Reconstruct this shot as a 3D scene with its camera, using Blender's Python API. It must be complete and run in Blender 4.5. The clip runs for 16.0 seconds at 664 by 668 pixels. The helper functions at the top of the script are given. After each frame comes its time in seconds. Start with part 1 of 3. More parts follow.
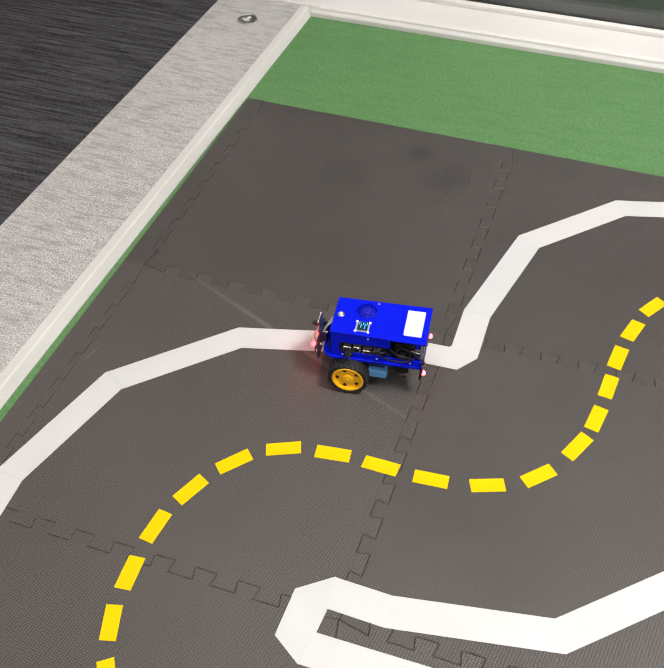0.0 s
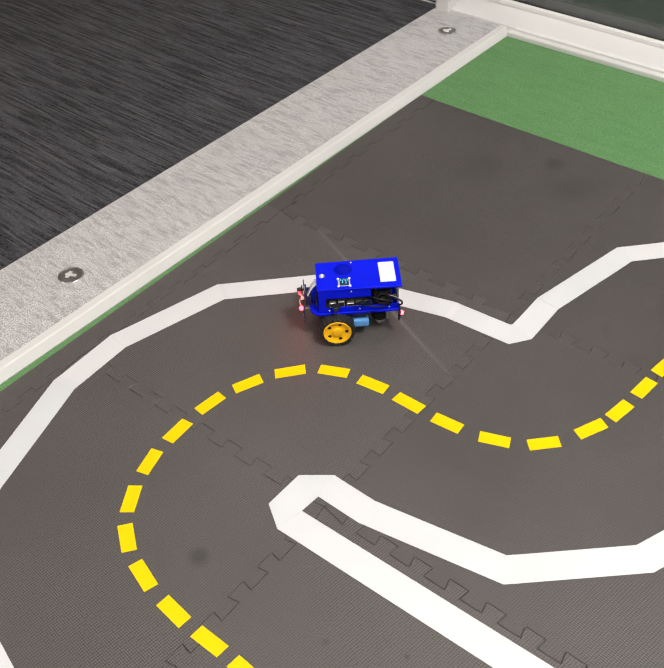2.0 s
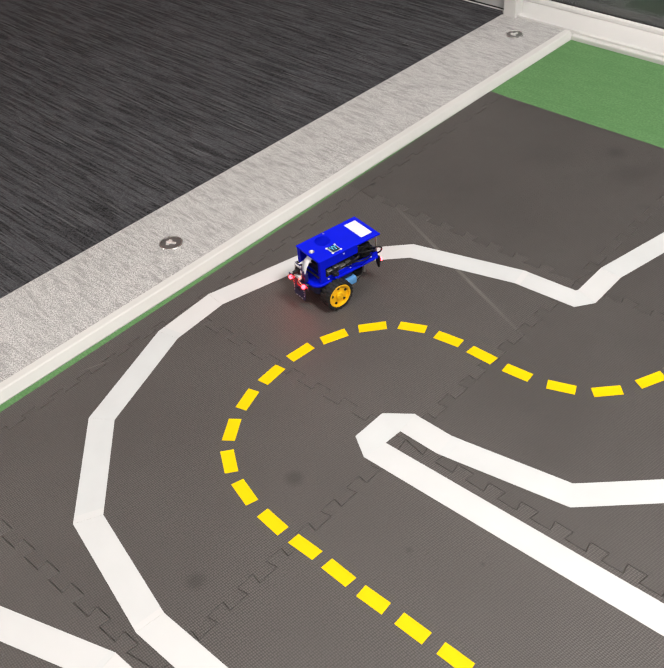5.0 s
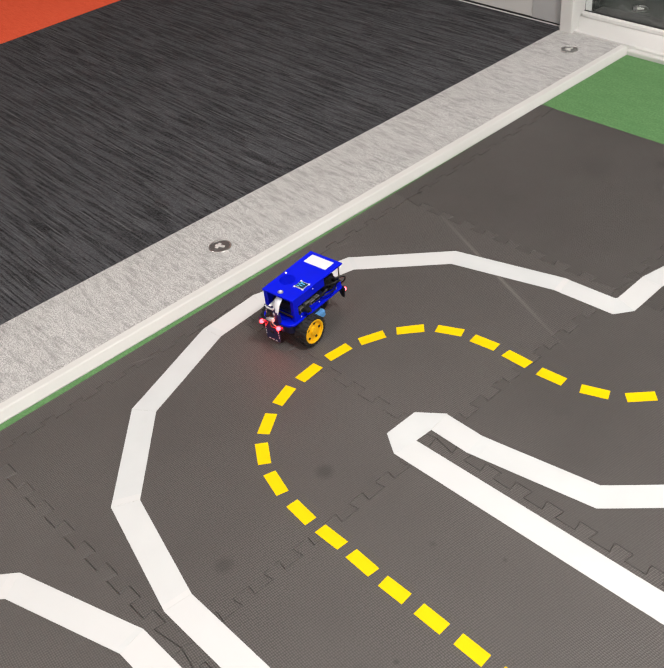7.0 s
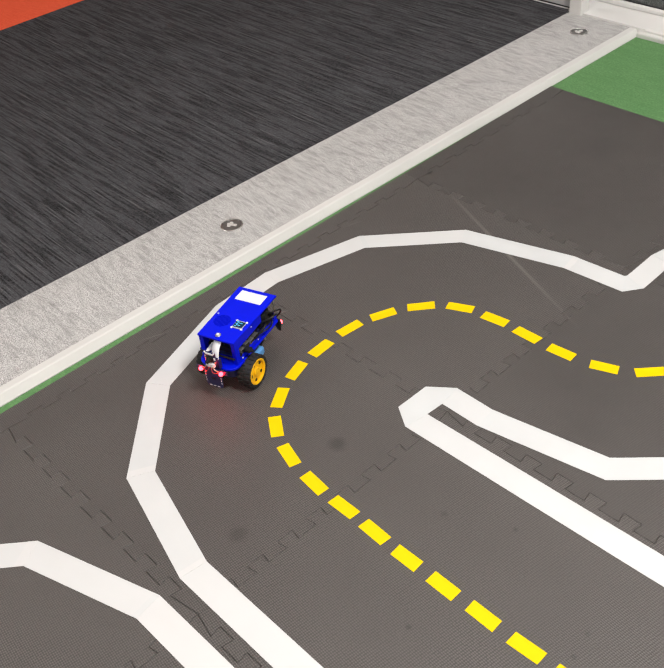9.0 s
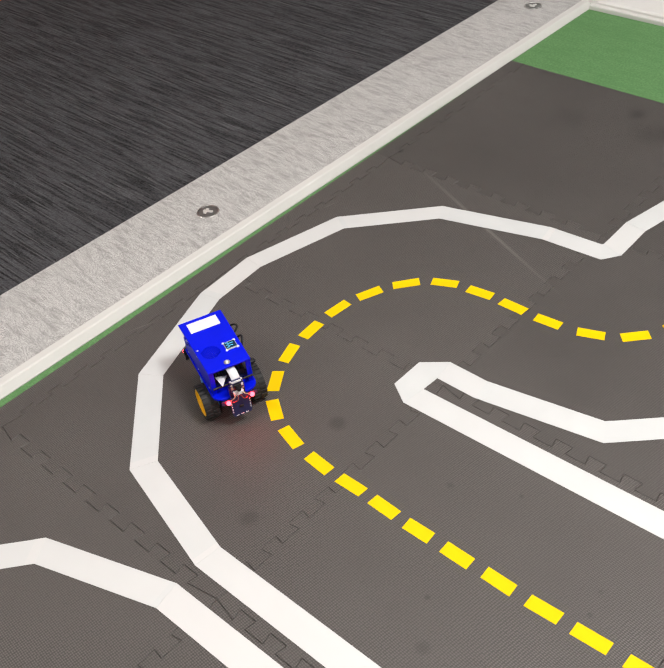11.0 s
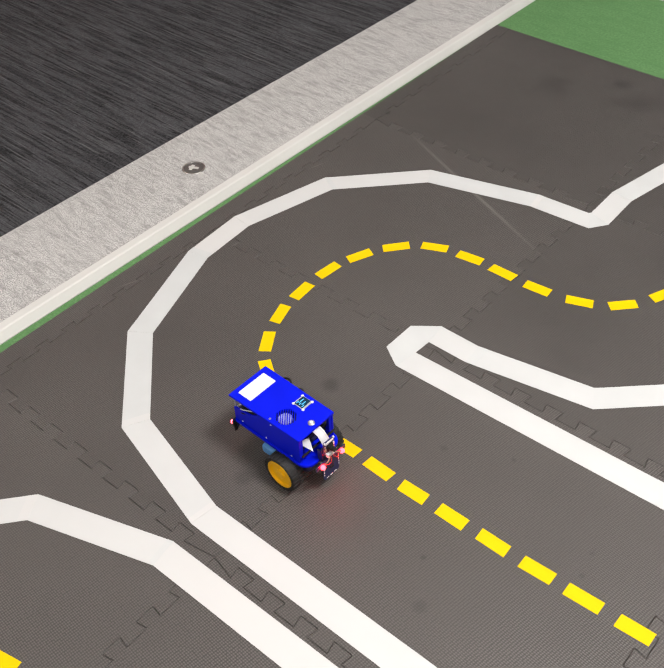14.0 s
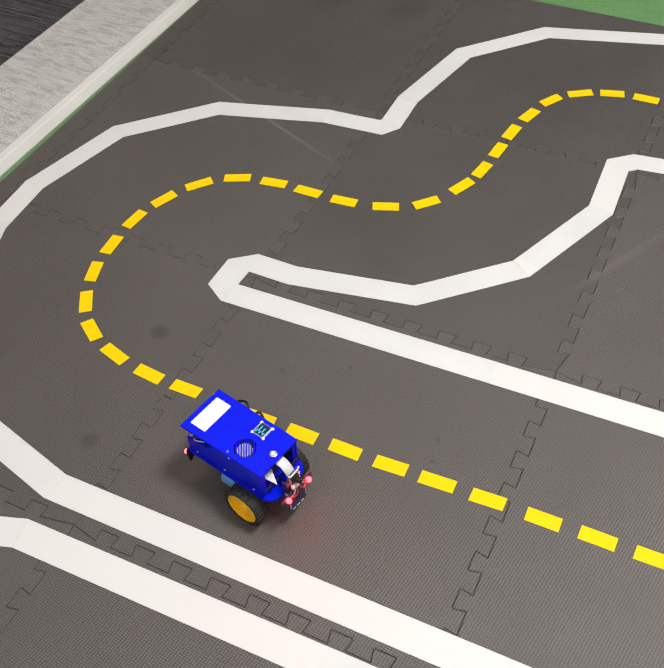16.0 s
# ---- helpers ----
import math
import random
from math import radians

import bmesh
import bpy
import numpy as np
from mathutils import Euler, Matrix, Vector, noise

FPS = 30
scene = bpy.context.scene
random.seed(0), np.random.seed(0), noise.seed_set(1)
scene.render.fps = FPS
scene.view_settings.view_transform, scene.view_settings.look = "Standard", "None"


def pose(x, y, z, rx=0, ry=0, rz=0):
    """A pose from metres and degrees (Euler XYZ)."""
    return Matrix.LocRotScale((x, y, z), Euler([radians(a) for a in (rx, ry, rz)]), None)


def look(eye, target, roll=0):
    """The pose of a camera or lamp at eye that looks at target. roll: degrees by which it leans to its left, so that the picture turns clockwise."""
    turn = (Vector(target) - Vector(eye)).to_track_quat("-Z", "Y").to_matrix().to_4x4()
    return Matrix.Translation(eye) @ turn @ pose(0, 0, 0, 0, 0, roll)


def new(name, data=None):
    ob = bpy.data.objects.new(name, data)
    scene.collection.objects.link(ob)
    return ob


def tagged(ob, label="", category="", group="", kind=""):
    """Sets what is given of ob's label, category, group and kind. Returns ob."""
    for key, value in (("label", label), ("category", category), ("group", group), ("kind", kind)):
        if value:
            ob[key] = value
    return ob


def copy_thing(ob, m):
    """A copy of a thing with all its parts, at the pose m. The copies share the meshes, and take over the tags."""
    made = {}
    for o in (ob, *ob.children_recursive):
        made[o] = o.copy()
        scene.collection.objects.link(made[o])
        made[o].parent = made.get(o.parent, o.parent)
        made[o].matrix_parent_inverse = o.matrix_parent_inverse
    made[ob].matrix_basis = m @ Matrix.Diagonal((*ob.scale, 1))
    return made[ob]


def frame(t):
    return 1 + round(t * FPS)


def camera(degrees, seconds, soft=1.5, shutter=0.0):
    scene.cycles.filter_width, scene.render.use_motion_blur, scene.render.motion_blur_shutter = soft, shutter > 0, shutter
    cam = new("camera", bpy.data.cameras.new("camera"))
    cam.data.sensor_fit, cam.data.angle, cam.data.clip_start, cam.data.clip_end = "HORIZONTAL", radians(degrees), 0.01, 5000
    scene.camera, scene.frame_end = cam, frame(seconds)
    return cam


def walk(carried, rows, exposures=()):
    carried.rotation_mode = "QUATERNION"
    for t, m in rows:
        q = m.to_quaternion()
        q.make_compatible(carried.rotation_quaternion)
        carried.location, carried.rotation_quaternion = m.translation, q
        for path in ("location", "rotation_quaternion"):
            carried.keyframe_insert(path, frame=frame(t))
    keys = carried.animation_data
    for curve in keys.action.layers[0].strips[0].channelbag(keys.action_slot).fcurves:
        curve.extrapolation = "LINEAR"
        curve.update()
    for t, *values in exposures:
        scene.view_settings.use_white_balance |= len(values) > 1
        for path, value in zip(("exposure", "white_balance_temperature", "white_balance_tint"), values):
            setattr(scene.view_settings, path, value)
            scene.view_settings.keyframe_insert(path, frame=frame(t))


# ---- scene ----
cam = camera(39.2, 16.0, soft=1.5)
PATH = [
    (0, (0.871, -1.752, 1.194), (0.36, -0.454, -0.238), -1.5),
    (0.5, (0.965, -1.723, 1.226), (0.326, -0.486, -0.209), -1.4),
    (1, (1.075, -1.756, 1.227), (0.265, -0.584, -0.176), -2.5),
    (1.5, (1.218, -1.818, 1.22), (0.309, -0.689, -0.159), -2.5),
    (2, (1.282, -1.839, 1.22), (0.294, -0.75, -0.136), -3.4),
    (2.5, (1.279, -1.867, 1.228), (0.256, -0.787, -0.108), -4.2),
    (3, (1.243, -1.949, 1.236), (0.219, -0.867, -0.098), -4.6),
    (3.5, (1.242, -2.015, 1.231), (0.219, -0.932, -0.103), -4.9),
    (4, (1.27, -2.046, 1.236), (0.247, -0.961, -0.097), -4.4),
    (6.5, (1.47, -2.049, 1.226), (0.267, -1.066, -0.034), -6.3),
    (7, (1.459, -2.048, 1.223), (0.249, -1.074, -0.036), -6.6),
    (7.5, (1.453, -2.057, 1.224), (0.241, -1.09, -0.039), -6.7),
    (8, (1.457, -2.066, 1.223), (0.245, -1.103, -0.044), -6.6),
    (8.5, (1.462, -2.075, 1.22), (0.25, -1.118, -0.05), -6.6),
    (9, (1.473, -2.082, 1.215), (0.265, -1.125, -0.06), -6.7),
    (11.5, (1.401, -2.175, 1.233), (0.317, -1.144, -0.094), -6.5),
    (12, (1.39, -2.19, 1.237), (0.325, -1.157, -0.104), -6.0),
    (12.5, (1.379, -2.197, 1.243), (0.335, -1.163, -0.113), -5.3),
    (13, (1.37, -2.2, 1.227), (0.338, -1.164, -0.137), -4.5),
    (13.5, (1.367, -2.2, 1.228), (0.339, -1.167, -0.142), -4.0),
    (14, (1.358, -2.207, 1.236), (0.363, -1.16, -0.146), -3.0),
    (14.5, (1.36, -2.209, 1.238), (0.412, -1.138, -0.16), -2.8),
    (15, (1.368, -2.203, 1.229), (0.498, -1.098, -0.192), -3.1),
    (15.5, (1.375, -2.21, 1.23), (0.602, -1.074, -0.223), -3.4),
    (16, (1.379, -2.217, 1.223), (0.725, -1.044, -0.259), -3.6),
]
walk(cam, [(t, look(eye, target, roll)) for t, eye, target, roll in PATH], exposures=[(0.0, 0.14), (1.5, 0.15), (4.0, 0.14), (9.0, 0.13), (12.0, 0.08), (14.0, 0.07), (16.0, -0.07)])

# ---- light ----
world = bpy.data.worlds.new("room_world")
scene.world = world
world.use_nodes = True
world.node_tree.nodes["Background"].inputs[0].default_value = (0.9, 0.95, 1.0, 1)
world.node_tree.nodes["Background"].inputs[1].default_value = 0.02


def ceiling_lamp(x, y, sx, sy, watts):
    d = bpy.data.lights.new("ceiling_lamp", "AREA")
    d.shape, d.size, d.size_y, d.energy, d.color = "RECTANGLE", sx, sy, watts, (1.0, 0.952, 0.920)
    ob = new("ceiling_lamp", d)
    ob.matrix_world = pose(x, y, 2.68)


# the lamp over the play floor is the nearest and strongest
for lx, ly, watts in ((1.9, -1.1, 106), (2.6, -3.2, 36), (0.4, -3.2, 28), (0.2, -0.9, 13), (-2.2, -3.2, 13), (-2.2, -0.9, 9)):
    ceiling_lamp(lx, ly, 0.6, 0.6, watts)
ceiling_lamp(-2.2, 1.6, 1.2, 0.6, 10)


# ---- materials ----
def nodes_of(name):
    m = bpy.data.materials.new(name)
    m.use_nodes = True
    nt = m.node_tree
    return m, nt, nt.nodes["Principled BSDF"]


def noise_node(nt, scale, detail=3.0, stretch=(1, 1, 1)):
    co = nt.nodes.new("ShaderNodeTexCoord")
    mp = nt.nodes.new("ShaderNodeMapping")
    mp.inputs["Scale"].default_value = stretch
    nt.links.new(co.outputs["Object"], mp.inputs["Vector"])
    n = nt.nodes.new("ShaderNodeTexNoise")
    n.inputs["Scale"].default_value, n.inputs["Detail"].default_value = scale, detail
    nt.links.new(mp.outputs["Vector"], n.inputs["Vector"])
    return n.outputs["Fac"]


def mix(nt, fac, a, b, mode="MIX"):
    m = nt.nodes.new("ShaderNodeMix")
    m.data_type, m.blend_type = "RGBA", mode
    for sock, v in ((m.inputs[0], fac), (m.inputs[6], a), (m.inputs[7], b)):
        if isinstance(v, (tuple, list)):
            sock.default_value = (*v[:3], 1)
        elif isinstance(v, (int, float)):
            sock.default_value = v
        else:
            nt.links.new(v, sock)
    return m.outputs[2]


def ramp(nt, fac, lo, hi):
    r = nt.nodes.new("ShaderNodeMapRange")
    r.inputs[1].default_value, r.inputs[2].default_value = lo, hi
    nt.links.new(fac, r.inputs[0])
    return r.outputs[0]


def bump(nt, bsdf, height, strength, distance):
    b = nt.nodes.new("ShaderNodeBump")
    b.inputs["Strength"].default_value, b.inputs["Distance"].default_value = strength, distance
    nt.links.new(height, b.inputs["Height"])
    nt.links.new(b.outputs["Normal"], bsdf.inputs["Normal"])


def surface(name, colour, rough=0.5, metal=0.0, vary=0.12, grain=60.0, blotch=6.0, relief=0.15, depth=0.0005, rough_vary=0.08, spec=0.5, tint=None):
    """Colour with grain and blotches, uneven gloss and fine relief."""
    m, nt, b = nodes_of(name)
    dark = [c * (1 - vary) for c in colour]
    light = [min(1, c * (1 + vary)) for c in colour]
    big = noise_node(nt, blotch, 4)
    fine = noise_node(nt, grain, 3)
    c = mix(nt, ramp(nt, big, 0.3, 0.7), dark, light)
    c = mix(nt, vary, c, mix(nt, ramp(nt, fine, 0.35, 0.65), dark, light))
    if tint:
        info = nt.nodes.new("ShaderNodeObjectInfo")
        c = mix(nt, ramp(nt, info.outputs["Random"], 0.2, 1.2), c, tint)
    nt.links.new(c, b.inputs["Base Color"])
    r = nt.nodes.new("ShaderNodeMapRange")
    r.inputs[3].default_value, r.inputs[4].default_value = max(0.02, rough - rough_vary), min(1, rough + rough_vary)
    nt.links.new(big, r.inputs[0])
    nt.links.new(r.outputs[0], b.inputs["Roughness"])
    b.inputs["Metallic"].default_value = metal
    b.inputs["Specular IOR Level"].default_value = spec
    if relief:
        bump(nt, b, fine, relief, depth)
    return m


def foam_material(name, least, most, flat):
    """Charcoal foam with a fine embossed basket weave, its relief shading put into the colour, scuffs and dust; least
    and most: how crisp the weave is.
    """
    m, nt, b = nodes_of(name)
    co = nt.nodes.new("ShaderNodeTexCoord")
    mp = nt.nodes.new("ShaderNodeMapping")
    mp.inputs["Rotation"].default_value = (0, 0, 0.12)
    mp.inputs["Scale"].default_value = (1.0, 1.3, 1.0)
    nt.links.new(co.outputs["Object"], mp.inputs["Vector"])
    cell = nt.nodes.new("ShaderNodeTexVoronoi")
    cell.voronoi_dimensions = "2D"
    cell.inputs["Scale"].default_value = 225.0
    cell.inputs["Randomness"].default_value = 0.16
    nt.links.new(mp.outputs["Vector"], cell.inputs["Vector"])
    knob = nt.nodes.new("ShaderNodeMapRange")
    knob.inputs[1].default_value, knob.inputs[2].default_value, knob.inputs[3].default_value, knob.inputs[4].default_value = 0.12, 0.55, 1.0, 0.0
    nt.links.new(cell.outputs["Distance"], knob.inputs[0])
    big = noise_node(nt, 2.2, 5)
    mid = noise_node(nt, 14, 4)
    fine = noise_node(nt, 420, 2)
    c = mix(nt, ramp(nt, big, 0.3, 0.7), (0.057, 0.0503, 0.0476), (0.088, 0.0788, 0.0742))
    c = mix(nt, ramp(nt, mid, 0.64, 0.84), c, (0.046, 0.042, 0.041))
    c = mix(nt, 0.25, c, mix(nt, fine, (0.045, 0.042, 0.04), (0.11, 0.1, 0.095)))
    # the coloured weave grows fainter in patches
    weave_mix = nt.nodes.new("ShaderNodeMapRange")
    weave_mix.inputs[1].default_value, weave_mix.inputs[2].default_value, weave_mix.inputs[3].default_value, weave_mix.inputs[4].default_value = 0.38, 0.62, least, most
    nt.links.new(noise_node(nt, 3.4, 3), weave_mix.inputs[0])
    # shade in the pits and light on the knobs, put into the colour
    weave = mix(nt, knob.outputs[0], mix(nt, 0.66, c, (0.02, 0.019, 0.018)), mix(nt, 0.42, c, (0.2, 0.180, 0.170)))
    c = mix(nt, weave_mix.outputs[0], mix(nt, flat, c, (0.02, 0.019, 0.018)), weave)
    # rubbed dark spots, a pin hole and one long pale scratch
    for x, y, r, k in ((0.554, -1.372, 0.016, 0.5), (0.583, -1.621, 0.016, 0.4), (0.434, -0.087, 0.03, 0.45), (0.042, -0.574, 0.008, 0.95), (0.52, -0.16, 0.05, 0.25), (0.30, -0.20, 0.06, 0.2), (0.95, -1.62, 0.012, 0.35), (0.80, -1.36, 0.008, 0.4), (0.903, -1.552, 0.005, 0.5), (1.103, -1.425, 0.005, 0.5), (0.904, -1.306, 0.005, 0.5), (0.849, -1.243, 0.005, 0.5), (1.095, -1.382, 0.005, 0.5)):
        d = nt.nodes.new("ShaderNodeVectorMath")
        d.operation = "DISTANCE"
        nt.links.new(co.outputs["Object"], d.inputs[0])
        d.inputs[1].default_value = (x, y, 0)
        wob = nt.nodes.new("ShaderNodeMath")
        wob.operation = "MULTIPLY_ADD"
        nt.links.new(mid, wob.inputs[0])
        wob.inputs[1].default_value = r * 1.6
        nt.links.new(d.outputs["Value"], wob.inputs[2])
        fac = nt.nodes.new("ShaderNodeMapRange")
        fac.inputs[1].default_value, fac.inputs[2].default_value, fac.inputs[3].default_value, fac.inputs[4].default_value = r * 1.1, r * 2.0, k, 0.0
        nt.links.new(wob.outputs[0], fac.inputs[0])
        c = mix(nt, fac.outputs[0], c, (0.02, 0.018, 0.018))
    for x, y, turn, half, wide, k in ((0.394, -0.716, -22.0, 0.33, 0.0065, 0.42), (1.25, -0.86, 62.0, 0.16, 0.012, 0.16), (1.45, -0.70, 50.0, 0.2, 0.014, 0.14), (0.06, -0.86, 75.0, 0.03, 0.0018, 0.4), (0.045, -1.42, 70.0, 0.04, 0.0018, 0.4)):
        mp = nt.nodes.new("ShaderNodeMapping")
        mp.vector_type = "TEXTURE"
        mp.inputs["Location"].default_value = (x, y, 0)
        mp.inputs["Rotation"].default_value = (0, 0, radians(turn))
        mp.inputs["Scale"].default_value = (half, wide, 1)
        nt.links.new(co.outputs["Object"], mp.inputs["Vector"])
        ln = nt.nodes.new("ShaderNodeVectorMath")
        ln.operation = "LENGTH"
        nt.links.new(mp.outputs["Vector"], ln.inputs[0])
        fac = nt.nodes.new("ShaderNodeMapRange")
        fac.inputs[1].default_value, fac.inputs[2].default_value, fac.inputs[3].default_value, fac.inputs[4].default_value = 0.2, 1.0, k, 0.0
        nt.links.new(ln.outputs["Value"], fac.inputs[0])
        c = mix(nt, fac.outputs[0], c, (0.2, 0.185, 0.175))
    info = nt.nodes.new("ShaderNodeObjectInfo")
    c = mix(nt, info.outputs["Random"], mix(nt, 0.06, c, (0.02, 0.02, 0.02)), mix(nt, 0.03, c, (0.2, 0.19, 0.18)))
    nt.links.new(c, b.inputs["Base Color"])
    r = nt.nodes.new("ShaderNodeMapRange")
    r.inputs[3].default_value, r.inputs[4].default_value = 0.4, 0.6
    nt.links.new(mid, r.inputs[0])
    nt.links.new(r.outputs[0], b.inputs["Roughness"])
    b.inputs["Specular IOR Level"].default_value = 0.38
    bump(nt, b, knob.outputs[0], 0.45, 0.0008)
    return m


def stripe_carpet():
    """Charcoal loop carpet with fine broken stripes across the doorway."""
    m, nt, b = nodes_of("striped_carpet")
    hair = noise_node(nt, 1.0, 2, (6.0, 150, 1))
    band = noise_node(nt, 1.0, 3, (4.0, 62, 1))
    pale = noise_node(nt, 1.0, 2, (6.0, 260, 3))
    loops = noise_node(nt, 360, 2)
    big = noise_node(nt, 2.5, 3)
    c = mix(nt, ramp(nt, hair, 0.41, 0.49), (0.0012, 0.0012, 0.0015), (0.056, 0.056, 0.062))
    c = mix(nt, ramp(nt, pale, 0.60, 0.68), c, (0.13, 0.13, 0.135))
    c = mix(nt, ramp(nt, band, 0.52, 0.62), c, mix(nt, 0.78, c, (0.006, 0.006, 0.007)))
    c = mix(nt, 0.33, c, mix(nt, ramp(nt, loops, 0.38, 0.62), (0.002, 0.002, 0.003), (0.125, 0.125, 0.132)))
    c = mix(nt, ramp(nt, big, 0.3, 0.75), c, mix(nt, 0.1, c, (0.1, 0.1, 0.1)))
    nt.links.new(c, b.inputs["Base Color"])
    b.inputs["Roughness"].default_value = 0.95
    b.inputs["Specular IOR Level"].default_value = 0.15
    bump(nt, b, loops, 0.6, 0.002)
    return m


def loop_carpet(name, dark, light, grain=300):
    m, nt, b = nodes_of(name)
    fine = noise_node(nt, grain, 2, (1, 1.5, 1))
    mid = noise_node(nt, grain / 5, 3, (0.42, 2.0, 1))
    big = noise_node(nt, 4, 3)
    c = mix(nt, ramp(nt, fine, 0.33, 0.67), dark, light)
    c = mix(nt, ramp(nt, mid, 0.45, 0.7), c, mix(nt, 0.55, c, dark))
    c = mix(nt, ramp(nt, big, 0.3, 0.7), c, mix(nt, 0.12, c, light))
    nt.links.new(c, b.inputs["Base Color"])
    b.inputs["Roughness"].default_value = 0.95
    b.inputs["Specular IOR Level"].default_value = 0.15
    bump(nt, b, fine, 0.5, 0.0015)
    return m


def glow(name, colour, strength):
    m, nt, b = nodes_of(name)
    b.inputs["Base Color"].default_value = (*colour, 1)
    b.inputs["Emission Color"].default_value = (*colour, 1)
    b.inputs["Emission Strength"].default_value = strength
    return m


def glass_material():
    m, nt, b = nodes_of("dark_glass")
    b.inputs["Base Color"].default_value = (0.9, 0.93, 0.92, 1)
    b.inputs["Transmission Weight"].default_value = 1
    b.inputs["Roughness"].default_value = 0.02
    b.inputs["IOR"].default_value = 1.45
    return m


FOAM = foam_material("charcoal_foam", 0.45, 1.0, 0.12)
# fainter weave colouring over a darker base
FOAM_FAINT = foam_material("rubbed_charcoal_foam", 0.1, 0.45, 0.34)
CARPET = stripe_carpet()
GREY_CARPET = loop_carpet("grey_loop_carpet", (0.18, 0.177, 0.172), (0.64, 0.63, 0.62), 310)
ORANGE = loop_carpet("orange_carpet", (0.72, 0.085, 0.035), (0.9, 0.15, 0.07))
GREEN = loop_carpet("green_felt", (0.078, 0.182, 0.068), (0.122, 0.248, 0.102), 160)
TRIM = surface("satin_aluminium_trim", (0.56, 0.555, 0.535), 0.5, 0.0, vary=0.05, grain=90, blotch=4)
FRAME = surface("white_frame_paint", (0.64, 0.63, 0.615), 0.35, vary=0.03, grain=120, blotch=3)
DOOR_PAINT = surface("grey_door_laminate", (0.45, 0.45, 0.45), 0.5, vary=0.03)
DARK_GAP = surface("black_rubber_seal", (0.02, 0.02, 0.02), 0.7, vary=0.1)
# grey for the unseen closing walls, so less light bounces into the shadows
UNSEEN_WALL = surface("grey_wall_paint", (0.36, 0.355, 0.35), 0.8, vary=0.03, grain=200, blotch=2)
WALL = surface("wall_paint", (0.7, 0.69, 0.67), 0.8, vary=0.03, grain=200, blotch=2)
CEIL = surface("ceiling_paint", (0.8, 0.8, 0.79), 0.9, vary=0.02)
WHITE_TAPE = surface("white_tape", (0.518, 0.530, 0.532), 0.55, vary=0.035, grain=500, blotch=12, relief=0.2, depth=0.0002, tint=(0.565, 0.555, 0.550), spec=0.25)
YELLOW_TAPE = surface("yellow_tape", (0.74, 0.492, 0.0), 0.5, vary=0.04, grain=500, blotch=15, relief=0.2, depth=0.0002, spec=0.12)
STEEL = surface("brushed_steel", (0.62, 0.61, 0.6), 0.28, 1.0, vary=0.08, grain=300, blotch=60)
SILVER_KEY = surface("bright_key_metal", (0.85, 0.84, 0.82), 0.35, 0.6, vary=0.05)
DARK_STEEL = surface("dark_recess_metal", (0.24, 0.24, 0.235), 0.4, 0.9, vary=0.1)
BLUE = surface("blue_plastic", (0.0015, 0.008, 0.60), 0.4, vary=0.05, grain=300, blotch=25, relief=0.06, depth=0.0003, spec=0.1)
# navy of the circuit boards, also the shaded tone of the belly
BLUE_DARK = surface("navy_circuit_board", (0.012, 0.016, 0.070), 0.4, vary=0.2, grain=300)
TYRE = surface("black_rubber_tyre", (0.011, 0.0105, 0.0105), 0.7, vary=0.2, grain=300, relief=0.3)
RIM = surface("yellow_wheel_plastic", (0.86, 0.46, 0.004), 0.4, vary=0.05, grain=200, blotch=30)
BLACK = surface("black_plastic", (0.010, 0.010, 0.011), 0.45, vary=0.2, spec=0.3)
SILVER = surface("port_metal", (0.55, 0.53, 0.5), 0.35, 0.9, vary=0.1)
PAPER = surface("white_label", (0.66, 0.66, 0.69), 0.5, vary=0.02)
PALE_BLUE = surface("pale_blue_plastic", (0.1, 0.3, 0.62), 0.5, vary=0.1)
COPPER = surface("copper_wire", (0.42, 0.24, 0.17), 0.45, 0.4, vary=0.15)
SCREEN = surface("display_glass", (0.008, 0.035, 0.07), 0.12, vary=0.1)
PIXELS = glow("display_pixels", (0.06, 0.35, 0.6), 0.6)
RED_LED = glow("red_led", (1.0, 0.0055, 0.008), 80.0)
RED_LED_DIM = glow("dim_red_led", (1.0, 0.03, 0.04), 22.0)
GLASS = glass_material()


# ---- mesh helpers ----
def finish(bm, name, material, smooth=False):
    me = bpy.data.meshes.new(name)
    bm.normal_update()
    bm.to_mesh(me)
    bm.free()
    me.materials.append(material)
    if smooth:
        for p in me.polygons:
            p.use_smooth = True
    return me


def part(name, bm, material, parent=None, label="", at=None, smooth=False):
    ob = new(name, finish(bm, name, material, smooth))
    ob.parent = parent
    if at is not None:
        ob.matrix_basis = at
    if label:
        ob["label"] = label
    return ob


def box(x0, x1, y0, y1, z0, z1, bevel=0.0, segments=2):
    bm = bmesh.new()
    bmesh.ops.create_cube(bm, size=1)
    for v in bm.verts:
        v.co = Vector((x0 + (v.co.x + 0.5) * (x1 - x0), y0 + (v.co.y + 0.5) * (y1 - y0), z0 + (v.co.z + 0.5) * (z1 - z0)))
    if bevel:
        bmesh.ops.bevel(bm, geom=bm.edges[:], offset=bevel, segments=segments, affect="EDGES", profile=0.5)
    return bm


def join(*bms):
    out = bms[0]
    for b in bms[1:]:
        me = bpy.data.meshes.new("tmp")
        b.to_mesh(me)
        b.free()
        out.from_mesh(me)
        bpy.data.meshes.remove(me)
    return out


def turned(bm, m):
    bm.transform(m)
    return bm


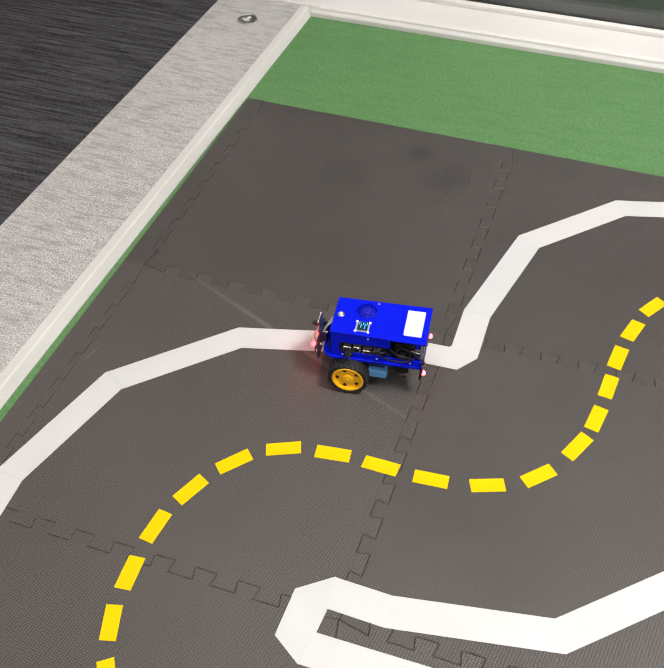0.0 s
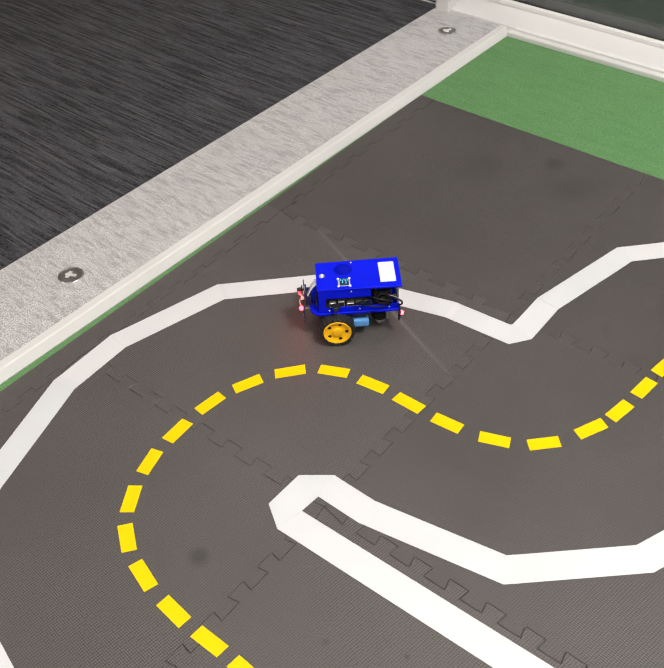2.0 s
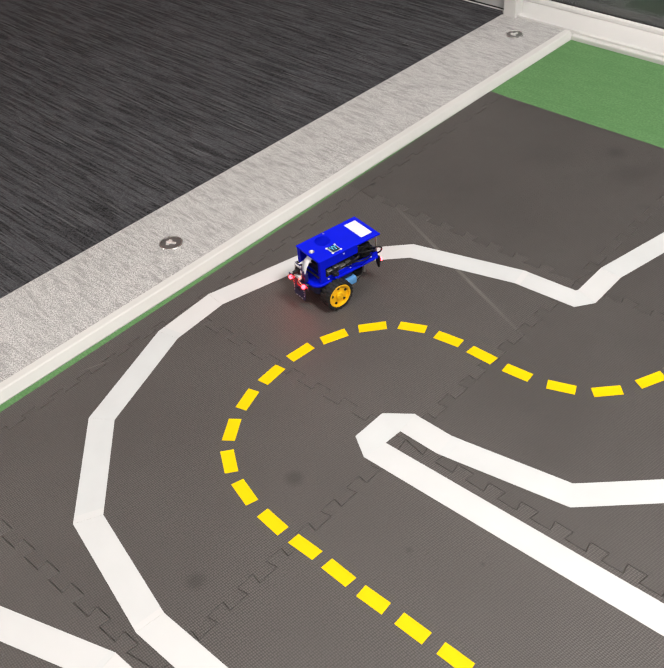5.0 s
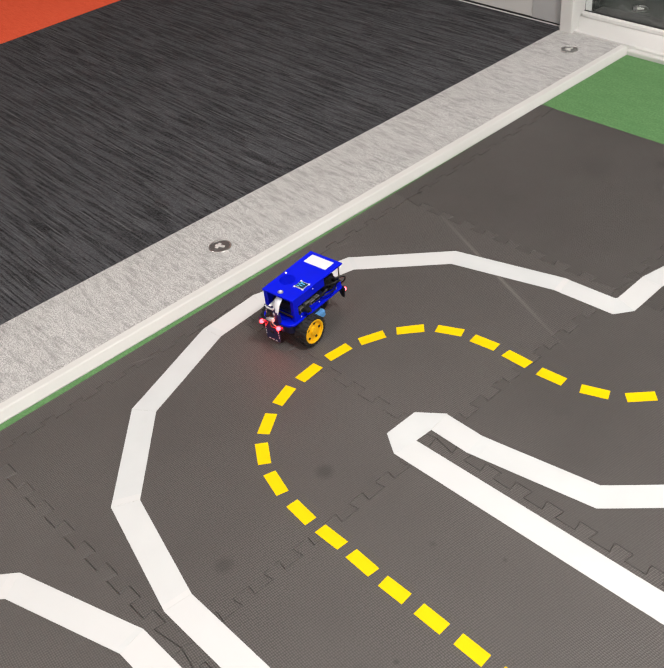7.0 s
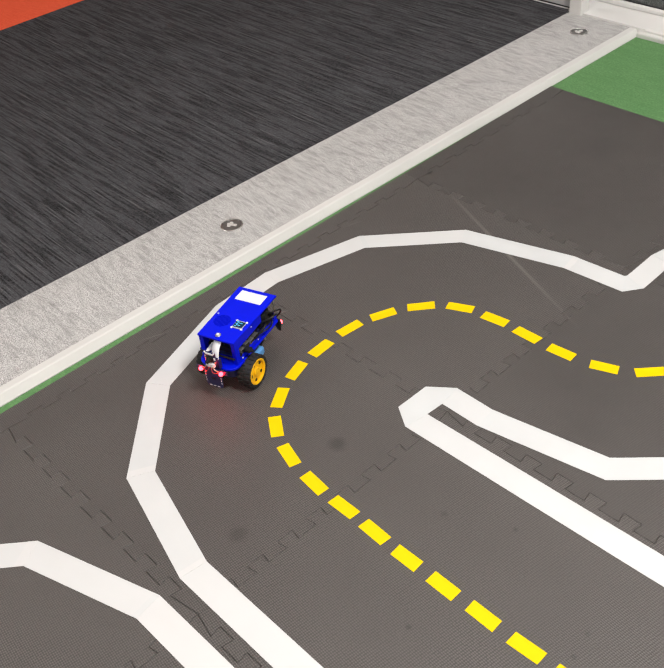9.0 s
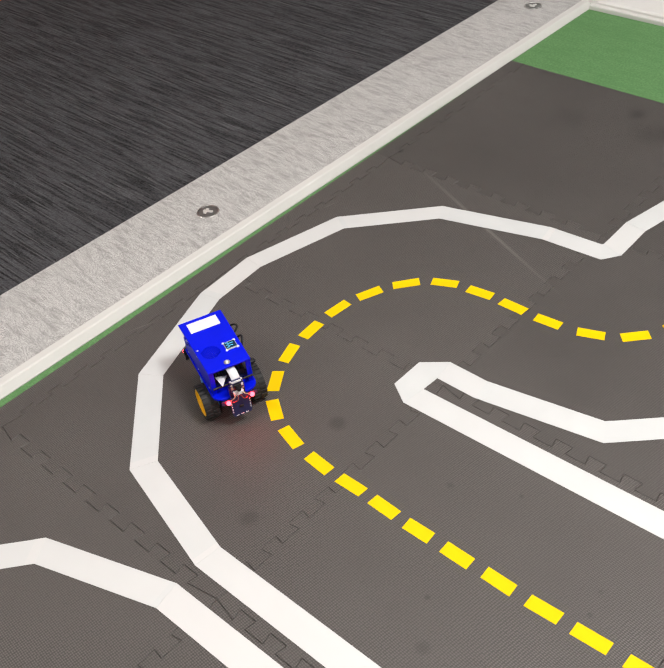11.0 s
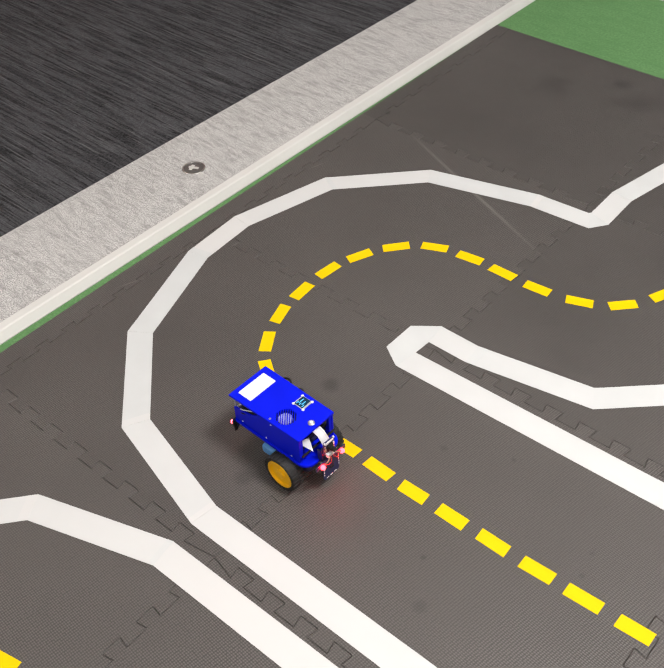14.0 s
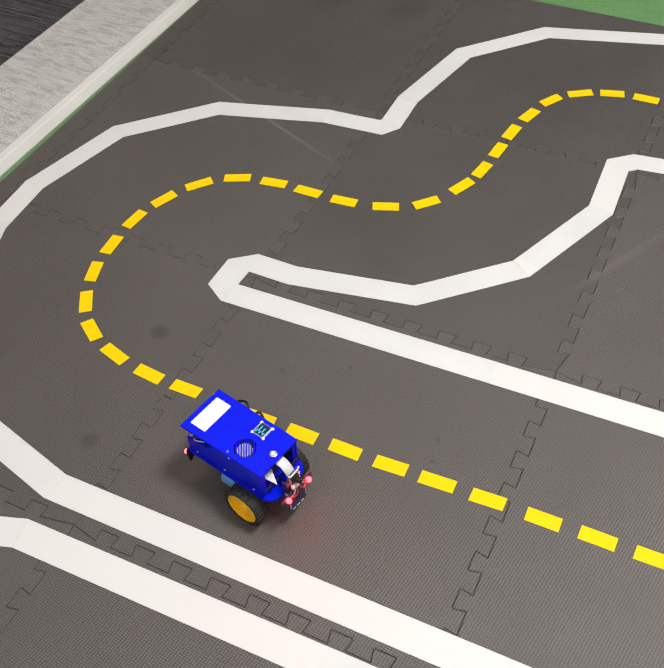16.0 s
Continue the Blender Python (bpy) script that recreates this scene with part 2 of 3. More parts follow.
def cyl(r, h, seg=24, r2=None, bevel=0.0):
    bm = bmesh.new()
    bmesh.ops.create_cone(bm, cap_ends=True, segments=seg, radius1=r, radius2=r if r2 is None else r2, depth=h)
    if bevel:
        bmesh.ops.bevel(bm, geom=[e for e in bm.edges if len(e.link_faces) == 2 and e.calc_face_angle() > 0.8], offset=bevel, segments=2, affect="EDGES")
    return bm


def lathe(profile, seg=40, holes=False):
    """A ring of (radius, height) points turned round z, closed."""
    bm = bmesh.new()
    rings = [[bm.verts.new((r * math.cos(a), r * math.sin(a), h)) for a in [2 * math.pi * i / seg for i in range(seg)]] for r, h in profile]
    n = len(rings)
    for k in range(n if holes else n - 1):
        a, b = rings[k], rings[(k + 1) % n]
        for i in range(seg):
            bm.faces.new((a[i], a[(i + 1) % seg], b[(i + 1) % seg], b[i]))
    if not holes:
        bm.faces.new(rings[0])
        bm.faces.new(rings[-1])
    bmesh.ops.recalc_face_normals(bm, faces=bm.faces)
    return bm


def prism(outline, z0, z1, edge=0.0):
    """An upright slab over an outline, its upper rim chamfered by edge."""
    bm = bmesh.new()
    n = len(outline)
    area = sum(outline[i][0] * outline[(i + 1) % n][1] - outline[(i + 1) % n][0] * outline[i][1] for i in range(n))
    pts = [Vector(p) for p in (outline if area > 0 else outline[::-1])]
    low = [bm.verts.new((p.x, p.y, z0)) for p in pts]
    top = []
    if edge:
        shoulder = [bm.verts.new((p.x, p.y, z1 - edge)) for p in pts]
        for i, p in enumerate(pts):
            a, b = (p - pts[i - 1]).normalized(), (pts[(i + 1) % n] - p).normalized()
            na, nb = Vector((-a.y, a.x)), Vector((-b.y, b.x))
            d = (na + nb) / max(0.4, 1 + na.dot(nb))
            top.append(bm.verts.new((p.x + d.x * edge, p.y + d.y * edge, z1)))
        walls = ((low, shoulder), (shoulder, top))
    else:
        top = [bm.verts.new((p.x, p.y, z1)) for p in pts]
        walls = ((low, top),)
    for a, b in walls:
        for i in range(n):
            j = (i + 1) % n
            bm.faces.new((a[i], a[j], b[j], b[i]))
    bm.faces.new(top)
    bm.faces.new(low[::-1])
    return bm


def tube(points, r, name, material, parent=None, label=""):
    cu = bpy.data.curves.new(name, "CURVE")
    cu.dimensions, cu.bevel_depth, cu.bevel_resolution, cu.resolution_u = "3D", r, 2, 6
    sp = cu.splines.new("NURBS")
    sp.points.add(len(points) - 1)
    for p, q in zip(sp.points, points):
        p.co = (*q, 1)
    sp.use_endpoint_u, sp.order_u = True, 3
    tmp = bpy.data.objects.new("tmp", cu)
    scene.collection.objects.link(tmp)
    me = bpy.data.meshes.new_from_object(tmp.evaluated_get(bpy.context.evaluated_depsgraph_get()))
    bpy.data.objects.remove(tmp)
    me.name = name
    me.materials.clear()
    me.materials.append(material)
    for f in me.polygons:
        f.use_smooth = True
    ob = new(name, me)
    ob.parent = parent
    if label:
        ob["label"] = label
    return ob


# ---- floors and room ----
FLOOR = -0.012      # underlay below the foam
SILL = 0.006        # carpeted threshold beside the play floor

def edge_x(y):
    """Where the grey carpet ends: the strip runs a hair askew to the room."""
    return -0.0560 - 0.0045 * (y + 1.6)


tagged(part("floor_green", prism([(edge_x(-5.0) + 0.034, -5.0), (4.0, -5.0), (4.0, 0.4455), (edge_x(0.4455) + 0.034, 0.4455)], FLOOR - 0.1, FLOOR), GREEN), "green felt underlay showing round the foam mat", "floor", kind="structure")
tagged(part("floor_threshold", prism([(-0.294, -5.0), (edge_x(-5.0), -5.0), (edge_x(0.462), 0.462), (-0.294, 0.462)], SILL - 0.1, SILL), GREY_CARPET), "pale grey loop carpet strip of the threshold", "carpet", kind="structure")
tagged(part("floor_carpet", box(-1.856, -0.294, -5.0, 0.475, SILL - 0.1, SILL + 0.001), CARPET), "charcoal carpet with fine broken stripes", "carpet", kind="structure")
tagged(part("floor_orange", box(-5.0, -1.856, -5.0, 0.475, SILL - 0.1, SILL + 0.0005), ORANGE), "bright orange carpet beyond the charcoal one", "carpet", kind="structure")
tagged(part("floor_corridor", box(-5.0, 4.0, 0.70, 4.0, SILL - 0.1, SILL), loop_carpet("moss_carpet", (0.014, 0.017, 0.015), (0.045, 0.05, 0.045), 220)), "dark carpet behind the glazed partition", "floor", kind="structure")
tagged(part("ceiling", box(-5.0, 4.0, -5.0, 4.0, 2.7, 2.8), CEIL), "plain white ceiling", "ceiling", kind="structure")
# west, east and south walls are out of view; their grey damps the bounce
tagged(part("wall_west", box(-5.1, -5.0, -5.0, 4.0, -0.1, 2.8), UNSEEN_WALL), "unseen plain closing wall, greyed to cut bounce light", "wall", kind="structure")
tagged(part("wall_east", box(4.0, 4.1, -5.0, 4.0, -0.1, 2.8), UNSEEN_WALL), "unseen plain closing wall, greyed to cut bounce light", "wall", kind="structure")
tagged(part("wall_south", box(-5.1, 4.1, -5.1, -5.0, -0.1, 2.8), UNSEEN_WALL), "unseen plain closing wall, greyed to cut bounce light", "wall", kind="structure")
tagged(part("wall_north", box(-5.1, 4.1, 4.0, 4.1, -0.1, 2.8), surface("dark_wall_paint", (0.05, 0.055, 0.055), 0.8)), "dark wall beyond the glass", "wall", kind="structure")

# aluminium edge profile along the threshold
bm = bmesh.new()
prof = [(0.0, SILL - 0.02), (0.0, SILL + 0.0005), (0.0015, SILL + 0.0015), (0.0175, SILL + 0.0015), (0.0220, SILL - 0.0002), (0.0325, FLOOR + 0.0030), (0.0335, FLOOR + 0.002), (0.0335, FLOOR - 0.02)]
a = [bm.verts.new((edge_x(-5.0) + x, -5.0, z)) for x, z in prof]
b = [bm.verts.new((edge_x(0.461) + x, 0.461, z)) for x, z in prof]
for i in range(len(prof)):
    j = (i + 1) % len(prof)
    bm.faces.new((a[i], a[j], b[j], b[i]))
bm.faces.new(a[::-1])
bm.faces.new(b)
bmesh.ops.recalc_face_normals(bm, faces=bm.faces)
tagged(part("trim_threshold", bm, TRIM), "satin aluminium edge strip along the grey carpet", "trim", kind="structure")

# ---- glazed partition and door beside the play floor ----
SILL_TOP = 0.012
GREY_FLOOR = surface("dark_corridor_vinyl", (0.03, 0.031, 0.03), 0.5, vary=0.08, grain=120)


def extrude_x(profile, x0, x1):
    """A bar along x with the profile given as (y, z)."""
    bm = bmesh.new()
    a = [bm.verts.new((x0, y, z)) for y, z in profile]
    b = [bm.verts.new((x1, y, z)) for y, z in profile]
    for i in range(len(profile)):
        j = (i + 1) % len(profile)
        bm.faces.new((a[i], a[j], b[j], b[i]))
    bm.faces.new(a)
    bm.faces.new(b[::-1])
    bmesh.ops.recalc_face_normals(bm, faces=bm.faces)
    return bm


sill = tagged(part("window_sill", extrude_x([(0.4625, FLOOR - 0.03), (0.4625, SILL_TOP - 0.004), (0.466, SILL_TOP - 0.001), (0.469, SILL_TOP), (0.600, SILL_TOP + 0.001), (0.600, FLOOR - 0.03)], -0.012, 4.0), FRAME), "off-white window sill stepping up from the green floor", "sill", kind="structure")
tagged(part("sill_return", box(-0.300, -0.012, 0.462, 0.600, FLOOR - 0.03, SILL_TOP, 0.001), FRAME), "off-white sill end beside the door post", "sill", kind="structure")
pane_frame = tagged(new("window_1"), "tall glazed partition in off-white frame", "window", kind="structure")
part("glazing_bead", extrude_x([(0.574, SILL_TOP + 0.0015), (0.574, SILL_TOP + 0.012), (0.578, SILL_TOP + 0.016), (0.586, SILL_TOP + 0.016), (0.586, SILL_TOP + 0.0015)], -0.290, 4.0), FRAME, pane_frame)
part("glazing_seal", box(-0.290, 4.0, 0.5865, 0.589, SILL_TOP + 0.0015, SILL_TOP + 0.019), DARK_GAP, pane_frame)
pane = part("pane", box(-0.290, 3.99, 0.5895, 0.5955, SILL_TOP + 0.0015, 2.69), GLASS, pane_frame)
pane.visible_shadow = False
part("head_rail", box(-0.290, 4.0, 0.574, 0.5865, 2.64, 2.70), FRAME, pane_frame)
tagged(part("wall_jamb", box(-0.420, -0.296, 0.500, 0.640, -0.05, 2.70), FRAME), "off-white jamb panel between door and glazing", "jamb", kind="structure")
post = tagged(new("door_post"), "slim off-white door post on the threshold", "door post", kind="structure")
part("post_shaft", box(-0.288, -0.242, 0.448, 0.492, SILL - 0.01, 2.70, 0.003), FRAME, post)
part("seal_strip", box(-0.2955, -0.2885, 0.466, 0.495, SILL + 0.002, 2.69), DARK_GAP, post)
door = tagged(new("door_1"), "closed pale grey door with a wide stile", "door", kind="structure")
part("stile", box(-0.420, -0.2965, 0.4755, 0.4995, SILL + 0.008, 2.1, 0.002), DOOR_PAINT, door)
part("door_panel", box(-1.30, -0.4215, 0.480, 0.4995, SILL + 0.008, 2.1, 0.002), FRAME, door)
part("bottom_seal", box(-1.30, -0.298, 0.482, 0.498, SILL + 0.0022, SILL + 0.0075), DARK_GAP, door)
part("floor_track", box(-1.30, -0.300, 0.4735, 0.4795, SILL + 0.0012, SILL + 0.0022), FRAME, door)
tagged(part("wall_door", box(-5.0, -1.302, 0.476, 0.60, -0.05, 2.70), WALL), "plain pale wall beside the door", "wall", kind="structure")
tagged(part("wall_overdoor", box(-1.302, -0.2965, 0.476, 0.499, 2.102, 2.70), WALL), "plain pale wall above the door", "wall", kind="structure")
tagged(part("floor_vinyl", box(-0.29, 4.0, 0.601, 0.70, -0.08, SILL_TOP - 0.004), GREY_FLOOR), "dark strip of floor behind the glass", "floor", kind="structure")
tagged(part("trim_sill", extrude_x([(0.446, FLOOR - 0.03), (0.446, SILL_TOP - 0.014), (0.4475, SILL_TOP - 0.0115), (0.451, SILL_TOP - 0.010), (0.462, SILL_TOP - 0.0095), (0.462, FLOOR - 0.03)], -0.031, 4.0), TRIM), "satin aluminium edge strip below the sill", "trim", kind="structure")


# ---- foam mat ----
US = [None, 0.024, 0.622, 1.199, 1.776, 2.353]      # seams across, in the mat's own turned axes
VS = [None, -0.614, -1.192, -1.770, -2.348, -2.926]
SKEW = 0.019


def laid(u, v):
    return Vector((u - SKEW * v, v + SKEW * u))


def seam(p, q, teeth=9, depth=0.020):
    """A dovetailed line from p to q, without its last point."""
    p, q = Vector(p), Vector(q)
    d = (q - p) / teeth
    n = Vector((-d.y, d.x)).normalized() * depth * 0.5
    out = [p]
    for i in range(teeth):
        o = p + d * i
        out += [o + d * f + n * s for f, s in ((0.72, -1), (0.665, 0.85), (0.69, 1), (1.155, 1), (1.18, 0.85), (1.125, -1))] if i < teeth - 1 else []
    return out


def corner(i, j):
    """Corner of the tiles at seam i across and j along; the rims of the mat follow the threshold and the far end."""
    v = VS[j] if j else -SKEW * (US[i] or 0)
    if i:
        p = laid(US[i], v)
    else:
        p = Vector((0.0, v if j else 0.0))
        p.x = -0.0170 - 0.0155 * p.y
    if not j:
        p.y = 0.0
    return p


def tile_outline(i, j):
    sw, se, ne, nw = corner(i, j + 1), corner(i + 1, j + 1), corner(i + 1, j), corner(i, j)
    cross = 0 if i == 0 else 9
    low = seam(sw, se, cross) if j + 2 < len(VS) and cross else [sw]
    right = seam(se, ne, 9, 0.020 if i else 0.012) if i + 2 < len(US) else [se]
    top = [ne] + (seam(nw, ne, cross)[1:][::-1] if j > 0 and cross else [])
    left = [nw] + (seam(sw, nw, 9, 0.020 if i > 1 else 0.012)[1:][::-1] if i > 0 else [])
    return low + right + top + left


mat = tagged(new("foam_mat"), "charcoal interlocking foam floor mat with embossed texture", "floor mat")


def shrunk(pts, g):
    n, out = len(pts), []
    for k, p in enumerate(pts):
        a, b = (p - pts[k - 1]).normalized(), (pts[(k + 1) % n] - p).normalized()
        na, nb = Vector((-a.y, a.x)), Vector((-b.y, b.x))
        out.append(p + (na + nb) / max(0.4, 1 + na.dot(nb)) * g)
    return out


for i in range(len(US) - 1):
    for j in range(len(VS) - 1):
        part("foam_tile" if i else "foam_border", prism(shrunk(tile_outline(i, j), 0.0002 if i else 0.00002), FLOOR + 0.0005, 0.0, 0.0012 if i else 0.00015), FOAM_FAINT if j == 0 or (i, j) == (2, 1) else FOAM, mat)

# ---- tape ----
OUTER = [(1.75, 0.02), (1.145, -0.063), (0.875, -0.139), (0.722, -0.304), (0.676, -0.534), (0.679, -0.634), (0.664, -0.655), (0.533, -0.664), (0.293, -0.733), (0.130, -0.900), (0.075, -1.128), (0.086, -1.268), (0.176, -1.503), (0.351, -1.660), (0.586, -1.715), (0.995, -1.706), (2.2, -1.68)]
SECOND = [(0.05, -2.25), (0.36, -1.885), (0.591, -1.805), (1.11, -1.788), (2.2, -1.755)]
INNER = [(1.75, -0.48), (1.200, -0.558), (1.170, -0.583), (1.177, -0.735), (1.089, -0.956), (0.9355, -1.102), (0.7065, -1.1465), (0.618, -1.1465)]
INNER_LOW = [(0.614, -1.2345), (1.128, -1.216), (2.2, -1.178)]
TIP = [(0.571, -1.232), (0.571, -1.158), (0.619, -1.1205), (0.625, -1.173), (0.623, -1.2085), (0.6165, -1.2602)]


def tape_line(runs, width, label):
    """Strips of tape laid end to end, mitred, each one overlapping the next by a hair."""
    line = tagged(new("tape_line"), label, "road tape")
    for points in runs:
        pts = [Vector(p) for p in points]
        for k in range(len(pts) - 1):
            p, q = pts[k], pts[k + 1]
            d = (q - p).normalized()
            n = Vector((-d.y, d.x)) * width / 2

            nxt = pts[k + 2] if k + 2 < len(pts) else None
            prv = pts[k - 1] if k > 0 else None

            def mitre(at, a, b, sign):
                na, nb = Vector((-a.y, a.x)), Vector((-b.y, b.x))
                s = (na + nb) / max(0.45, 1 + na.dot(nb))
                return at + s * sign * width / 2

            d0 = (p - prv).normalized() if prv is not None else d
            d1 = (nxt - q).normalized() if nxt is not None else d
            outline = [mitre(p, d0, d, -1), mitre(q, d, d1, -1), mitre(q, d, d1, 1), mitre(p, d0, d, 1)]
            part("tape_strip", prism(outline, 0.0001, 0.00045 + 0.00012 * (k % 2), 0.0), WHITE_TAPE, line)
            if nxt is not None and d.dot(d1) > 0.72 and (q - p).length > 0.06:
                # the doubled end where one strip is pressed over the next
                back = d * random.uniform(0.006, 0.024)
                part("tape_overlap", prism([mitre(q, d, d1, -1) - back, mitre(q, d, d1, -1), mitre(q, d, d1, 1), mitre(q, d, d1, 1) - back], 0.0002, 0.00085), WHITE_TAPE, line)
    return line


tape_line([OUTER], 0.0495, "matt white tape edge line round the bend")
tape_line([SECOND], 0.0495, "matt white tape edge line of the next lane")
tip_line = tape_line([INNER, INNER_LOW], 0.0495, "matt white tape edge line folded into a narrow tip")
part("tape_tip", prism(TIP, 0.0002, 0.00075), WHITE_TAPE, tip_line)

DASHES = [(1.242, -0.331), (1.165, -0.324), (1.091, -0.333), (1.025, -0.360), (0.973, -0.411), (0.947, -0.484), (0.932, -0.559), (0.927, -0.631), (0.919, -0.707), (0.900, -0.774),
          (0.854, -0.851), (0.784, -0.895), (0.699, -0.913), (0.618, -0.915), (0.539, -0.918), (0.461, -0.935), (0.397, -0.985), (0.356, -1.056), (0.336, -1.133), (0.338, -1.215),
          (0.351, -1.292), (0.386, -1.364), (0.439, -1.419), (0.511, -1.449), (0.593, -1.462), (0.669, -1.463), (0.743, -1.464), (0.816, -1.465), (0.892, -1.464)]
DASHES += [(0.969, -1.462), (1.047, -1.460), (1.124, -1.457), (1.205, -1.454), (1.291, -1.452)] + [(1.372 + 0.081 * k, -1.449 + 0.002 * k) for k in range(9)]
SIDE_DASHES = [(0.372, -2.20), (0.412, -2.14), (0.479, -2.096), (0.549, -2.073), (0.625, -2.064)] + [(0.703 + 0.079 * k, -2.060 + 0.003 * k) for k in range(14)]


def dash_line(centres, label):
    line = tagged(new("dashed_line"), label, "road tape")
    for k, c in enumerate(centres):
        a, b = Vector(centres[max(0, k - 1)]), Vector(centres[min(len(centres) - 1, k + 1)])
        turn = math.atan2(b.y - a.y, b.x - a.x) + random.uniform(-0.03, 0.03)
        ln, wd, sk = random.uniform(0.0515, 0.0565) / 2, random.uniform(0.0235, 0.025) / 2, random.uniform(-0.0018, 0.0018)
        part("tape_dash", prism([(-ln - sk, -wd), (ln, -wd + sk * 0.3), (ln + sk, wd), (-ln, wd)], 0.0001, 0.0005), YELLOW_TAPE, line, at=Matrix.Translation((c[0], c[1], 0)) @ Matrix.Rotation(turn, 4, "Z"))


dash_line(DASHES, "dashed yellow tape centre line through the bend")
dash_line(SIDE_DASHES, "dashed yellow tape centre line of the next lane")


# ---- floor studs ----
def floor_stud():
    stud = tagged(new("floor_stud"), "round brushed steel floor socket set in the grey carpet", "floor socket", group="floor studs")
    part("rim", lathe([(0.0275, -0.003), (0.0275, 0.0010), (0.0265, 0.0018), (0.0245, 0.0018), (0.0238, 0.0006), (0.0238, -0.003)], 40, True), STEEL, stud)
    part("cup", lathe([(0.0001, -0.002), (0.0237, -0.002), (0.0237, 0.0004), (0.0120, 0.0010), (0.0110, 0.0004), (0.0001, 0.0004)], 32), DARK_STEEL, stud)
    part("key_bar", join(box(-0.0125, 0.0125, -0.0035, 0.0035, 0.0, 0.0032, 0.001), box(-0.009, -0.001, -0.0105, 0.0105, 0.0, 0.0026, 0.001)), SILVER_KEY, stud)
    return stud


stud = floor_stud()
stud.matrix_basis = pose(-0.157, -1.057, SILL, 0, 0, 25)
copy_thing(stud, pose(-0.173, 0.345, SILL, 0, 0, 70))
copy_thing(stud, pose(-0.180, 0.750, SILL, 0, 0, 10))["label"] = "round brushed steel floor socket set in the dark carpet behind glass"

# ---- the robot car ----
SLOT = surface("speaker_recess", (0.003, 0.004, 0.05), 0.6, vary=0.15)
CONE = surface("speaker_cone", (0.78, 0.78, 0.80), 0.5, vary=0.25, grain=500)
CAMERA_BOARD = surface("camera_circuit_board", (0.030, 0.028, 0.10), 0.45, vary=0.3, grain=500)
BOARD = surface("pale_display_board", (0.33, 0.36, 0.42), 0.4, vary=0.15, grain=400)
RED_WIRE = surface("red_wire", (0.20, 0.03, 0.026), 0.5, vary=0.1)
def led(name, at, parent, lit):
    bm = bmesh.new()
    bmesh.ops.create_uvsphere(bm, u_segments=12, v_segments=8, radius=0.0044)
    ob = part(name, bm, lit, parent, "lit red lamp", at=at, smooth=True)
    return ob


def wheel(parent, side):
    """A knobbly tyre on a yellow five-spoke rim; its axle lies along y."""
    ax = Matrix.Rotation(-side * math.pi / 2, 4, "X")
    hub = new("wheel")
    hub.parent = parent
    hub["label"] = "yellow spoked wheel with a black tyre"
    w = 0.0135
    tyre = lathe([(0.0265, -w + 0.001), (0.0305, -w), (0.0318, -w + 0.003), (0.0322, 0), (0.0318, w - 0.003), (0.0305, w), (0.0265, w - 0.001)], 48, True)
    for k in range(22):
        for s in (-1, 1):
            knob = box(-0.0026, 0.0026, 0.0312, 0.0337, s * 0.0072 - 0.0060, s * 0.0072 + 0.0060, 0.0004, 1)
            tyre = join(tyre, turned(knob, Matrix.Rotation(2 * math.pi * (k + 0.5 * (s > 0)) / 22, 4, "Z")))
    part("tyre", turned(tyre, ax), TYRE, hub)
    rim = lathe([(0.0225, -0.009), (0.0266, -0.011), (0.0266, 0.0125), (0.0255, 0.0135), (0.0225, 0.0125)], 48, True)
    rim = join(rim, lathe([(0.0001, -0.008), (0.009, -0.008), (0.009, 0.0115), (0.007, 0.0125), (0.0001, 0.0125)], 24))
    rim = join(rim, lathe([(0.0001, 0.001), (0.0228, 0.001), (0.0228, 0.0095), (0.018, 0.0088), (0.0001, 0.0095)], 40))
    part("rim", turned(rim, ax), RIM, hub)
    # black inlays on the closed rim face stand in for shaded holes
    for k in range(5 if side > 0 else 0):
        part("rim_slot", turned(prism([(0.0150, -0.0022), (0.0200, -0.0034), (0.0208, 0.0), (0.0200, 0.0034), (0.0150, 0.0022)], 0.006, 0.0097), ax @ Matrix.Rotation(2 * math.pi * k / 5, 4, "Z")), BLACK, hub)
    part("axle_cap", turned(lathe([(0.0001, 0.0125), (0.0025, 0.0125), (0.002, 0.0134), (0.0001, 0.0134)], 16), ax), RIM, hub)
    return hub


XF, XR, HW, TOP = 0.033, -0.1205, 0.0395, 0.1245
SPK = (-0.018, -0.016)


def rounded(x0, x1, y0, y1, r, seg=6, front=None):
    out = []
    for cx, cy, a0, rr in ((x1, y1, 0, front or r), (x0, y1, 90, r), (x0, y0, 180, r), (x1, y0, 270, front or r)):
        ox = cx - rr if a0 in (0, 270) else cx + rr
        oy = cy - rr if a0 in (0, 90) else cy + rr
        out += [(ox + rr * math.cos(radians(a0 + 90 * k / seg)), oy + rr * math.sin(radians(a0 + 90 * k / seg))) for k in range(seg + 1)]
    return out


def cut_through(ob, cutter_bm):
    """Takes the cutter's shape out of a part's mesh."""
    cutter = bpy.data.objects.new("cutter", finish(cutter_bm, "cutter", SLOT))
    scene.collection.objects.link(cutter)
    cut = ob.modifiers.new("cut", "BOOLEAN")
    cut.operation, cut.solver, cut.object = "DIFFERENCE", "EXACT", cutter
    me = bpy.data.meshes.new_from_object(ob.evaluated_get(bpy.context.evaluated_depsgraph_get()))
    ob.modifiers.clear()
    me.name = ob.data.name
    me.materials.clear()
    me.materials.append(BLUE)
    ob.data = me
    for p in me.polygons:
        p.material_index = 0
    bpy.data.objects.remove(cutter)


